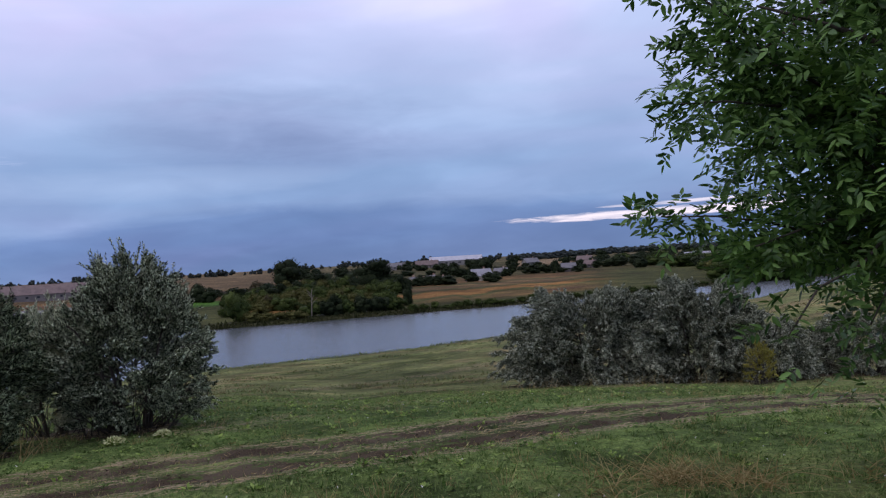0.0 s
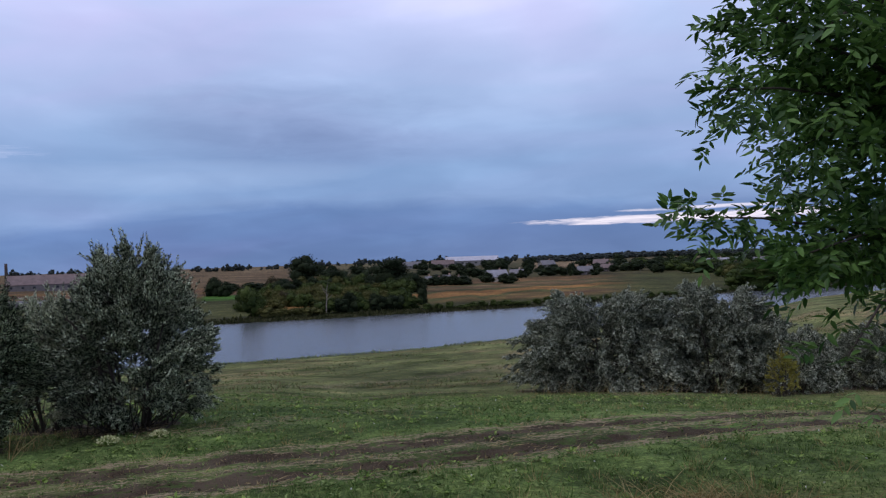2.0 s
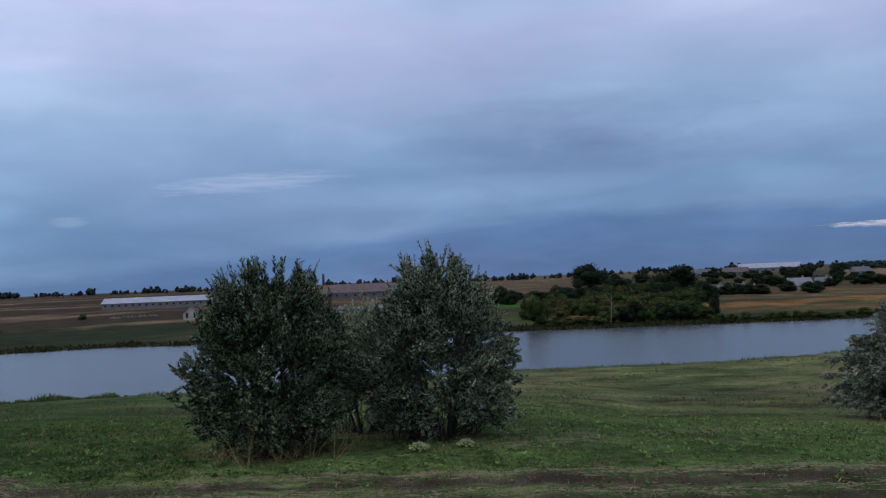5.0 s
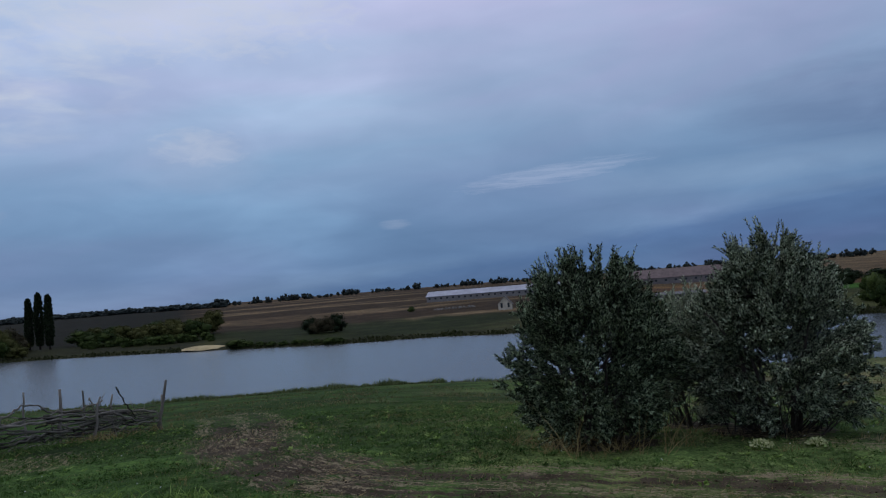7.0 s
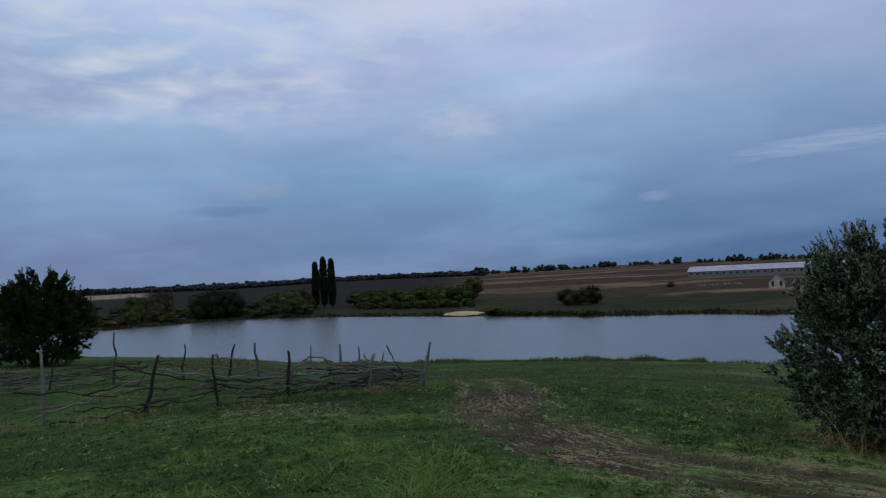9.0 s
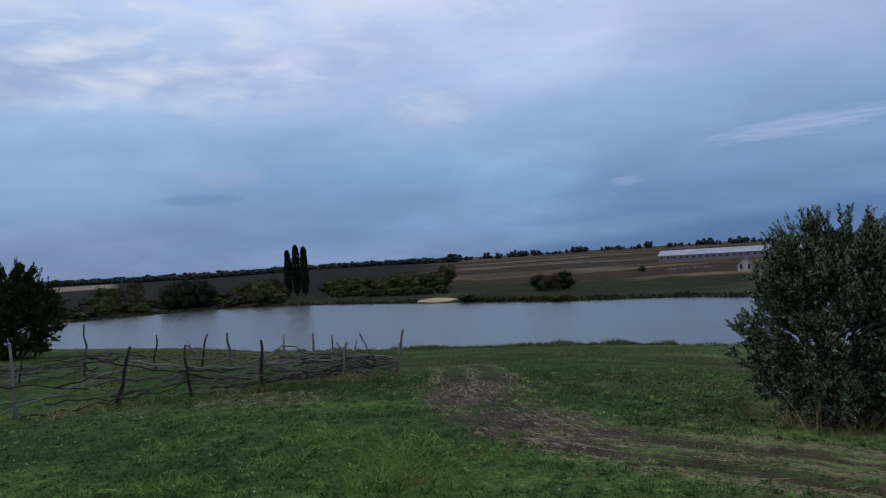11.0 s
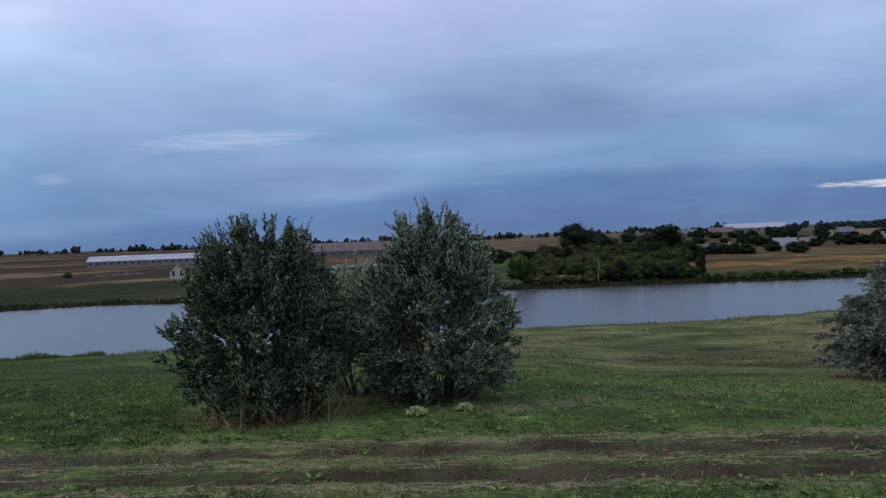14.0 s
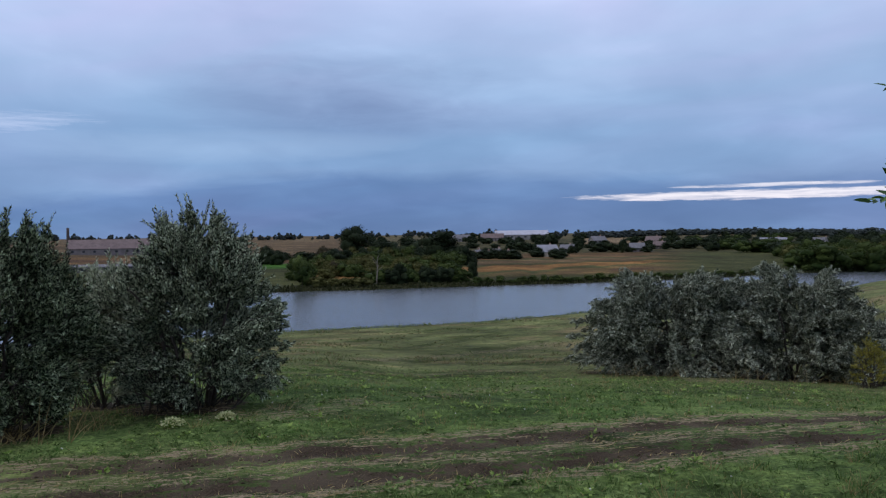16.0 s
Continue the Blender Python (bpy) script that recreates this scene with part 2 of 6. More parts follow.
# ---- materials ----
def material(name, colour, rough=0.8, vary=0.25, scale=3.0, bump=0.0, bump_scale=30.0, island=False, tint=None, through_light=0.0, metal=0.0, each=False, spec=0.3, fine=8.0, share=(0.3, 0.75)):
    """Colour broken by noise at two scales; island: each leaf or blade differs; each: each piece differs; tint: a second colour; share: where it sets in."""
    m = bpy.data.materials.new(name)
    m.use_nodes = True
    t = m.node_tree
    bsdf = t.nodes["Principled BSDF"]
    co = node(t, "ShaderNodeTexCoord").outputs["Object"]
    big, small = noise_of(t, co, scale, 4), noise_of(t, co, scale * fine, 3)
    tint = tint or tuple(min(1, c * 1.6) for c in colour)
    mixer = calc(t, "ADD", calc(t, "MULTIPLY", big, 0.65), calc(t, "MULTIPLY", small, 0.35))
    if island or each:
        g = node(t, "ShaderNodeNewGeometry" if island else "ShaderNodeObjectInfo")
        r = g.outputs["Random Per Island"] if island else g.outputs["Random"]
        mixer = calc(t, "ADD", calc(t, "MULTIPLY", mixer, 0.4), calc(t, "MULTIPLY", r, 0.6))
    c = blend_colour(t, ramp(t, mixer, [(share[0], 0.0), (share[1], 1.0)]), colour, tint)
    k = calc(t, "ADD", calc(t, "MULTIPLY", big, 1.2 * vary), calc(t, "ADD", calc(t, "MULTIPLY", small, 0.8 * vary), 1.0 - vary))
    shade = combine(t, k, k, k)
    c = blend_colour(t, 1.0, c, shade, "MULTIPLY")
    t.links.new(c, bsdf.inputs["Base Color"])
    bsdf.inputs["Roughness"].default_value, bsdf.inputs["Metallic"].default_value = rough, metal
    bsdf.inputs["Specular IOR Level"].default_value = spec
    if bump:
        b = node(t, "ShaderNodeBump")
        b.inputs["Strength"].default_value, b.inputs["Distance"].default_value = bump, 0.02
        t.links.new(noise_of(t, co, bump_scale, 4), b.inputs["Height"])
        t.links.new(b.outputs[0], bsdf.inputs["Normal"])
    if through_light:
        tr, mx = node(t, "ShaderNodeBsdfTranslucent"), node(t, "ShaderNodeMixShader")
        t.links.new(c, tr.inputs[0])
        mx.inputs[0].default_value = through_light
        t.links.new(bsdf.outputs[0], mx.inputs[1])
        t.links.new(tr.outputs[0], mx.inputs[2])
        t.links.new(mx.outputs[0], t.nodes["Material Output"].inputs[0])
    return m


def mask_of(t, amount, *breaks):
    """A crisp uneven mask from a soft amount, broken by noises (noise, weight)."""
    ground_cover = calc(t, "MULTIPLY", amount, 6.0, clamp=True)
    for n, w in breaks:
        amount = calc(t, "ADD", amount, calc(t, "MULTIPLY", calc(t, "SUBTRACT", n, 0.5), w))
    return calc(t, "MULTIPLY", ground_cover, calc(t, "ADD", calc(t, "MULTIPLY", calc(t, "SUBTRACT", amount, 0.5), 4.0), 0.5, clamp=True))


def earth_material():
    """Turf and fields in the mesh's tint; bare soil, dry soil, straw and the shade painted under bushes by its wear and
    shade layer, broken up finely.
    """
    m = bpy.data.materials.new("earth")
    m.use_nodes = True
    t = m.node_tree
    bsdf = t.nodes["Principled BSDF"]
    co = node(t, "ShaderNodeTexCoord").outputs["Object"]
    layers = []
    for name in ("tint", "wear_shade"):
        a = node(t, "ShaderNodeVertexColor")
        a.layer_name = name
        layers.append(a.outputs[0])
    worn = node(t, "ShaderNodeSeparateColor")
    t.links.new(layers[1], worn.inputs[0])
    lane = node(t, "ShaderNodeAttribute")
    lane.attribute_name = "lane"
    streak = noise_of(t, lane.outputs["Vector"], 1.0, 5, 0.68, 0.3)
    wide = noise_of(t, co, 0.11, 6, 0.68)
    metre, hand, finger, grain = noise_of(t, co, 1.3, 4, 0.6), noise_of(t, co, 6.0, 4, 0.65), noise_of(t, co, 22.0, 4, 0.65), noise_of(t, co, 70.0, 3, 0.6)
    c = blend_colour(t, 1.0, layers[0], ramp(t, wide, [(0.36, (0.66, 0.66, 0.64)), (0.5, (1.0, 1.0, 1.0)), (0.64, (1.40, 1.36, 1.34))]), "MULTIPLY")
    c = blend_colour(t, 1.0, c, ramp(t, metre, [(0.34, (0.74, 0.72, 0.76)), (0.5, (1.0, 1.0, 1.0)), (0.66, (1.42, 1.34, 1.30))]), "MULTIPLY")
    c = blend_colour(t, 1.0, c, ramp(t, hand, [(0.34, (0.62, 0.66, 0.60)), (0.5, (1.0, 1.0, 1.0)), (0.66, (1.5, 1.42, 1.35))]), "MULTIPLY")
    c = blend_colour(t, 1.0, c, ramp(t, finger, [(0.34, 0.55), (0.5, 0.98), (0.66, 1.55)]), "MULTIPLY")
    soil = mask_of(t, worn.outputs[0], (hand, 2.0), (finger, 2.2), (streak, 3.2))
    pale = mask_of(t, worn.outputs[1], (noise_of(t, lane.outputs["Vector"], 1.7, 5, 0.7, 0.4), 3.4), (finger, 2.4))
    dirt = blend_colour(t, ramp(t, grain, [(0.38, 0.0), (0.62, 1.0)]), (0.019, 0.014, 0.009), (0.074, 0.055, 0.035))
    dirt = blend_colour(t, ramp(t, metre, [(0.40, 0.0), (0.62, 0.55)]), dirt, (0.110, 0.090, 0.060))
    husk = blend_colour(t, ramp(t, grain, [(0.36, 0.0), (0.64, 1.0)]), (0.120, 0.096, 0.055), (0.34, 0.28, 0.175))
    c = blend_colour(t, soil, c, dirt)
    c = blend_colour(t, pale, c, husk)
    t.links.new(c, bsdf.inputs["Base Color"])
    bsdf.inputs["Roughness"].default_value, bsdf.inputs["Specular IOR Level"].default_value = 0.95, 0.05
    b = node(t, "ShaderNodeBump")
    b.inputs["Strength"].default_value, b.inputs["Distance"].default_value = 0.7, 0.03
    t.links.new(calc(t, "ADD", finger, calc(t, "MULTIPLY", hand, 1.5)), b.inputs["Height"])
    t.links.new(b.outputs[0], bsdf.inputs["Normal"])
    return m


EARTH = earth_material()
BLADES = material("grass_blades", (0.046, 0.098, 0.020), 0.7, 0.65, 1.3, island=True, tint=(0.195, 0.265, 0.092), through_light=0.2, spec=0.05)
BLADES_LUSH = material("lush_grass_blades", (0.020, 0.058, 0.010), 0.7, 0.65, 1.3, island=True, tint=(0.108, 0.180, 0.048), through_light=0.2, spec=0.05)
BLADES_DRY = material("dry_grass", (0.20, 0.15, 0.055), 0.8, 0.3, 0.5, island=True, tint=(0.40, 0.32, 0.15), through_light=0.2, spec=0.15)
BANK_DRY = material("bank_dry_grass", (0.120, 0.100, 0.045), 0.8, 0.4, 0.3, island=True, tint=(0.250, 0.205, 0.110), through_light=0.2, spec=0.1)
BANK_GREEN = material("bank_green_grass", (0.074, 0.106, 0.034), 0.8, 0.4, 0.3, island=True, tint=(0.165, 0.195, 0.080), through_light=0.2, spec=0.1)
WEED = material("weed_leaves", (0.105, 0.190, 0.030), 0.6, 0.25, 1.0, island=True, tint=(0.270, 0.380, 0.095), through_light=0.3, spec=0.15)
# next three: leaf glints and deep shade painted by strong leaf-to-leaf contrast
SILVER = material("dark_willow_leaves", (0.012, 0.023, 0.009), 0.62, 0.25, 0.8, island=True, tint=(0.420, 0.520, 0.315), through_light=0.04, spec=0.10, share=(0.43, 0.78))
PALE_SILVER = material("pale_willow_leaves", (0.022, 0.036, 0.016), 0.62, 0.25, 0.8, island=True, tint=(0.540, 0.620, 0.425), through_light=0.04, spec=0.10, share=(0.38, 0.74))
OLIVE = material("grey_olive_leaves", (0.055, 0.070, 0.042), 0.65, 0.3, 0.5, island=True, tint=(0.470, 0.510, 0.385), through_light=0.04, spec=0.12, share=(0.36, 0.78))
PALE_OLIVE = material("silvery_willow_leaves", (0.200, 0.240, 0.140), 0.65, 0.3, 0.5, island=True, tint=(0.600, 0.640, 0.470), through_light=0.04, spec=0.12)
YELLOWING = material("yellow_leaves", (0.22, 0.22, 0.04), 0.55, 0.3, 1.0, island=True, tint=(0.34, 0.30, 0.06), through_light=0.25)
ASH = material("ash_leaves", (0.026, 0.072, 0.016), 0.45, 0.3, 1.0, island=True, tint=(0.135, 0.260, 0.062), through_light=0.30, spec=0.3)
REED = material("reeds", (0.020, 0.026, 0.008), 0.8, 0.4, 0.3, island=True, tint=(0.050, 0.055, 0.020), through_light=0.1, spec=0.1)
FAR_LEAF = material("far_leaves", (0.020, 0.036, 0.008), 0.8, 0.75, 0.25, island=True, tint=(0.058, 0.082, 0.020), through_light=0.08, spec=0.1)
DARK_LEAF = material("dark_leaves", (0.011, 0.019, 0.008), 0.8, 0.6, 0.25, island=True, tint=(0.026, 0.038, 0.016), through_light=0.08, spec=0.1)
# distance haze is put into this paler, bluer leaf colour
HAZED_RIM_LEAF = material("hazed_skyline_leaves", (0.024, 0.032, 0.030), 0.8, 0.3, 0.05, island=True, tint=(0.045, 0.058, 0.050), through_light=0.1, spec=0.1)
MOSS_LEAF = material("olive_green_leaves", (0.044, 0.050, 0.013), 0.8, 0.75, 0.25, island=True, tint=(0.100, 0.100, 0.032), through_light=0.08, spec=0.1)
RUSSET_LEAF = material("russet_leaves", (0.036, 0.032, 0.016), 0.8, 0.6, 0.25, island=True, tint=(0.078, 0.066, 0.036), through_light=0.08, spec=0.1)
SOIL = material("dark_soil", (0.030, 0.022, 0.014), 0.95, 0.4, 8.0, 0.5, 60.0, island=True, tint=(0.130, 0.100, 0.064), spec=0.05)
BARK = material("bark", (0.045, 0.037, 0.030), 0.9, 0.4, 6.0, 0.6, 30.0)
PALE_BARK = material("bleached_wood", (0.15, 0.135, 0.11), 0.9, 0.3, 3.0)
PETAL = material("small_white_petals", (0.5, 0.5, 0.46), 0.8, 0.2, 5.0)
POLE_WOOD = material("weathered_poles", (0.028, 0.023, 0.018), 0.9, 0.5, 4.0, 0.6, 40.0, each=True, tint=(0.215, 0.195, 0.160))
FLOWER = material("pale_flowers", (0.46, 0.50, 0.24), 0.8, 0.2, 10.0, island=True, tint=(0.74, 0.74, 0.42), through_light=0.2)
PLASTER = material("plaster", (0.17, 0.165, 0.155), 0.9, 0.2, 0.5)
WHITEWASH = material("whitewash", (0.40, 0.37, 0.29), 0.9, 0.3, 0.5)
PLASTER_GREY = material("grey_plaster", (0.13, 0.12, 0.115), 0.9, 0.25, 0.5)
BRICKWORK = material("brickwork", (0.25, 0.17, 0.13), 0.9, 0.25, 0.5)
ROOF_GREY = material("fibre_cement_roof", (0.12, 0.12, 0.125), 0.85, 0.25, 0.6)
ROOF_PALE = material("pale_sheet_roof", (0.29, 0.30, 0.33), 0.6, 0.15, 0.3)
ROOF_SHEET = material("grey_sheet_roof", (0.20, 0.205, 0.22), 0.75, 0.35, 0.4)
ROOF_BROWN = material("brown_roof", (0.12, 0.092, 0.085), 0.85, 0.25, 0.5)
GLASS_DARK = material("dark_window", (0.03, 0.035, 0.04), 0.15, 0.1, 1.0, spec=0.5)
TIMBER = material("dark_timber", (0.06, 0.05, 0.045), 0.85, 0.3, 1.0)
SAND = material("sand", (0.34, 0.275, 0.145), 0.95, 0.25, 0.4, 0.4, 3.0)
RUBBLE = material("pale_rubble", (0.12, 0.115, 0.10), 0.95, 0.3, 0.6, each=True)

WATER = bpy.data.materials.new("lake_water")
WATER.use_nodes = True
wn = WATER.node_tree
wb = wn.nodes["Principled BSDF"]
wb.inputs["Base Color"].default_value = (0.075, 0.09, 0.095, 1)
wb.inputs["Roughness"].default_value, wb.inputs["IOR"].default_value = 0.22, 1.33
wco = node(wn, "ShaderNodeTexCoord").outputs["Object"]
wmap = node(wn, "ShaderNodeMapping")
wmap.inputs["Rotation"].default_value, wmap.inputs["Scale"].default_value = (0, 0, radians(25)), (0.5, 1.6, 1.0)
wn.links.new(wco, wmap.inputs[0])
wh = calc(wn, "ADD", noise_of(wn, wmap.outputs[0], 1.6, 4, 0.6), calc(wn, "MULTIPLY", noise_of(wn, wmap.outputs[0], 0.12, 3), 1.5))
wbump = node(wn, "ShaderNodeBump")
wbump.inputs["Strength"].default_value, wbump.inputs["Distance"].default_value = 0.5, 0.14
wn.links.new(wh, wbump.inputs["Height"])
wn.links.new(wbump.outputs[0], wb.inputs["Normal"])


# ---- mesh helpers ----
RNG = np.random.default_rng(7)


def from_arrays(name, verts, faces, mat, parent=None, label=""):
    """One mesh object from an (n, 3) array and an (m, k) array of equal polygons, or a list of such arrays."""
    me = bpy.data.meshes.new(name)
    groups = faces if isinstance(faces, list) else [faces]
    loops = np.concatenate([g.ravel() for g in groups]).astype(np.int32)
    sizes = np.concatenate([np.full(len(g), g.shape[1]) for g in groups])
    me.vertices.add(len(verts))
    me.vertices.foreach_set("co", np.asarray(verts, np.float32).ravel())
    me.loops.add(len(loops))
    me.loops.foreach_set("vertex_index", loops)
    me.polygons.add(len(sizes))
    me.polygons.foreach_set("loop_start", np.concatenate([[0], np.cumsum(sizes)[:-1]]).astype(np.int32))
    me.update(calc_edges=True)
    me.materials.append(mat)
    ob = new(name, me)
    if parent:
        ob.parent = parent
    if label:
        tagged(ob, label)
    return ob


def part(name, bm, mat, parent, label=""):
    me = bpy.data.meshes.new(name)
    bm.to_mesh(me)
    bm.free()
    me.materials.append(mat)
    ob = new(name, me)
    ob.parent = parent
    return tagged(ob, label)


def empty(name, x, y, z, turn=0.0, label="", category="", group="", kind=""):
    ob = new(name)
    ob.empty_display_size = 0.3
    ob.matrix_basis = pose(x, y, z, 0, 0, turn)
    return tagged(ob, label, category, group, kind)


def box(bm, cx, cy, cz, sx, sy, sz):
    r = bmesh.ops.create_cube(bm, size=1.0, matrix=Matrix.Translation((cx, cy, cz)) @ Matrix.Diagonal((sx, sy, sz, 1)))
    return r["verts"]


def unit(v):
    return v / np.maximum(np.linalg.norm(v, axis=-1, keepdims=True), 1e-9)


def tube(points, radii, sides=6):
    """Vertices and faces of a closed tapered tube along points."""
    p, r = np.asarray(points, float), np.asarray(radii, float)
    d = unit(np.gradient(p, axis=0))
    ref = np.where(np.abs(d[:, 2:3]) > 0.9, [[1.0, 0, 0]], [[0, 0, 1.0]])
    a = unit(np.cross(d, ref))
    b = np.cross(d, a)
    th = np.arange(sides) * 2 * math.pi / sides
    v = (p[:, None] + r[:, None, None] * (np.cos(th)[None, :, None] * a[:, None] + np.sin(th)[None, :, None] * b[:, None])).reshape(-1, 3)
    n = len(p)
    i, j = np.meshgrid(np.arange(n - 1), np.arange(sides), indexing="ij")
    f = np.stack([i * sides + j, i * sides + (j + 1) % sides, (i + 1) * sides + (j + 1) % sides, (i + 1) * sides + j], -1).reshape(-1, 4)
    caps = np.array([list(range(sides))[::-1], [(n - 1) * sides + k for k in range(sides)]])
    return v, [f, caps]


def joined(tubes):
    """Several tubes as one set of arrays."""
    vs, quads, caps, k = [], [], [], 0
    for v, (q, c) in tubes:
        vs.append(v)
        quads.append(q + k)
        caps.append(c + k)
        k += len(v)
    return np.concatenate(vs), [np.concatenate(quads), np.concatenate(caps)]


def leaf_arrays(at, along, side, length, width, fold=0.25):
    """Kite leaves of two folded triangles: at, along, side (n, 3), length and width (n,)."""
    n = len(at)
    up = unit(np.cross(side, along))
    l, w = length[:, None], width[:, None]
    v = np.stack([at, at + along * l * 0.42 + side * w * 0.5 + up * w * fold, at + along * l, at + along * l * 0.42 - side * w * 0.5 + up * w * fold], 1)
    i = np.arange(n)[:, None] * 4
    return v.reshape(-1, 3), np.concatenate([i + [0, 1, 2], i + [0, 2, 3]])


def pinnate(rng, at, way, length, leaflet, ratio=0.36):
    """Compound leaves: three pairs of leaflets and one at the end, each of four triangles."""
    n = len(at)
    nor = unit(rng.normal(0, 0.45, (n, 3)) + [0, 0, 1.0])
    side = unit(np.cross(way, nor))
    nor = np.cross(side, way)
    vs = []
    for s, sg in ((0.38, 1), (0.40, -1), (0.62, 1), (0.64, -1), (0.86, 1), (0.88, -1), (1.0, 0)):
        a = unit(way * (0.55 if sg else 1.0) + side * sg * 0.8 + nor * rng.normal(-0.18, 0.22, (n, 1)))
        w = unit(np.cross(nor + rng.normal(0, 0.25, (n, 3)), a))
        up = np.cross(a, w)
        base = at + way * (length * s)[:, None] - np.array([0, 0, 0.25]) * (length * s * s)[:, None]
        l = (leaflet * rng.uniform(0.75, 1.15, n))[:, None]
        h = l * ratio * 0.5
        vs.append(np.stack([base, base + a * l * 0.3 + w * h + up * h * 0.3, base + a * l * 0.68 + w * h * 0.75 + up * h * 0.1, base + a * l - up * h * 0.3,
                            base + a * l * 0.68 - w * h * 0.75 + up * h * 0.1, base + a * l * 0.3 - w * h + up * h * 0.3], 1))
    v = np.concatenate(vs)
    i = np.arange(len(v))[:, None] * 6
    return v.reshape(-1, 3), [i + [0, 1, 2, 3], i + [0, 3, 4, 5]]


def shoots(rng, start, way, length, leaves, leaf, droop=0.25, twig=0.006, spread=0.9):
    """Leafy shoots: leaves set along bent twigs. Gives (leaf verts, leaf faces, twig verts, twig faces)."""
    n = len(start)
    s = (np.arange(leaves) + 0.5) / leaves
    bend = np.array([0, 0, -1.0]) * droop
    pts = start[:, None] + length[:, None, None] * (s[None, :, None] * way[:, None] + (s ** 2)[None, :, None] * bend)
    tan = unit(way[:, None] + 2 * s[None, :, None] * bend)
    rnd = unit(rng.normal(size=(n, leaves, 3)))
    out = unit(rnd - (rnd * tan).sum(-1, keepdims=True) * tan)
    along = unit(tan * 0.75 + out * spread)
    side = unit(np.cross(along, unit(rng.normal(size=(n, leaves, 3)))))
    size = leaf[0] * rng.uniform(0.6, 1.25, (n, leaves)) * (1 - 0.35 * s[None])
    lv, lf = leaf_arrays(pts.reshape(-1, 3), along.reshape(-1, 3), side.reshape(-1, 3), size.ravel(), size.ravel() * leaf[1])
    k = np.array([0.0, 1.0])
    tp = start[:, None] + length[:, None, None] * (k[None, :, None] * way[:, None] + (k ** 2)[None, :, None] * bend)
    a = unit(np.cross(way, [0.3, 0.2, 0.9]))
    b = np.cross(way, a)
    th = np.arange(3) * 2 * math.pi / 3
    ring = np.cos(th)[None, :, None] * a[:, None] + np.sin(th)[None, :, None] * b[:, None]
    tv = (tp[:, :, None] + np.array([1, 0.3])[None, :, None, None] * twig * ring[:, None]).reshape(-1, 3)
    o = np.arange(n)[:, None] * 6
    tf = np.concatenate([o + [r * 3 + j, r * 3 + (j + 1) % 3, r * 3 + 3 + (j + 1) % 3, r * 3 + 3 + j] for r in range(1) for j in range(3)])
    return lv, lf, tv, tf


# ---- ground ----
TRACK = np.array([(16.0, 17.5), (9.0, 13.6), (4.6, 11.3), (1.6, 9.8), (-0.6, 8.8), (-2.9, 8.0), (-5.1, 7.4), (-6.8, 7.05), (-8.4, 7.0), (-10.4, 7.5), (-12.6, 8.4), (-14.6, 9.5), (-17.2, 11.1), (-21.0, 13.4), (-30.0, 18.0)])


def along_track(x, y):
    """Signed distance from the track's middle, and the way along it."""
    best, side, run, gone = np.full(x.shape, 1e9), np.zeros(x.shape), np.zeros(x.shape), 0.0
    for (ax, ay), (bx, by) in zip(TRACK[:-1], TRACK[1:]):
        lx, ly = bx - ax, by - ay
        ln = math.hypot(lx, ly)
        k = np.clip(((x - ax) * lx + (y - ay) * ly) / ln ** 2, 0, 1)
        d = np.hypot(x - ax - k * lx, y - ay - k * ly)
        s = np.sign(lx * (y - ay) - ly * (x - ax))
        closer = d < best
        best, side, run = np.where(closer, d, best), np.where(closer, s, side), np.where(closer, gone + k * ln, run)
        gone += ln
    return best * side, run


def waves(x, y, scale, seed):
    """Cheap smooth noise from summed sines, about -1 to 1."""
    r = np.random.default_rng(seed)
    total = np.zeros(np.shape(x))
    for k in range(9):
        f, a = scale * 1.55 ** (k % 5) * r.uniform(0.7, 1.3), r.uniform(0, 2 * math.pi)
        total = total + np.sin((x * math.cos(a) + y * math.sin(a)) * f + r.uniform(0, 6.3)) / (1 + 0.5 * (k % 5))
    return total / 3.0


def rut_depth(x, y):
    """Sunk wheel ruts with trodden crumbs and low shoulders."""
    o, run = along_track(x, y)
    o = o + 0.10 + 0.06 * np.sin(run * 0.9) + 0.05 * waves(x, y, 1.5, 41)
    near = smooth(-np.abs(o), -2.5, -1.0)
    rut = np.maximum(np.exp(-((o + 0.58) / 0.20) ** 2), np.exp(-((o - 0.56) / 0.19) ** 2))
    rut = rut * (1 - 0.6 * smooth(run, 25, 29))
    return -0.045 * rut + near * (0.012 * np.exp(-((np.abs(o) - 0.95) / 0.2) ** 2) + 0.010 * waves(x, y, 9.0, 43))


# shade under the bushes, painted as dark bare soil: middle and half breadths
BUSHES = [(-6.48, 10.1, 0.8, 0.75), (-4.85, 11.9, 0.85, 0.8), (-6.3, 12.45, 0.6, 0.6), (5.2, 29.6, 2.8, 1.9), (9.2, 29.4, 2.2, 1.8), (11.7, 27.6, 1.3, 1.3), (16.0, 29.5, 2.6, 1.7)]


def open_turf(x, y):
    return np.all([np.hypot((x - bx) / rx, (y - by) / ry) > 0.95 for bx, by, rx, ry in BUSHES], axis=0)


def relief(x, y):
    """Ground height with ruts and humps."""
    d = np.hypot(x, y)
    z = ground_z(x, y) + 0.025 * waves(x, y, 1.1, 3) * smooth(-d, -34, -14) + 0.10 * waves(x, y, 0.22, 6) * smooth(d, 16, 30) * smooth(-d, -85, -50)
    return z + np.where(d < 60, rut_depth(x, y) + 0.012 * waves(x, y, 6.0, 5), 0)


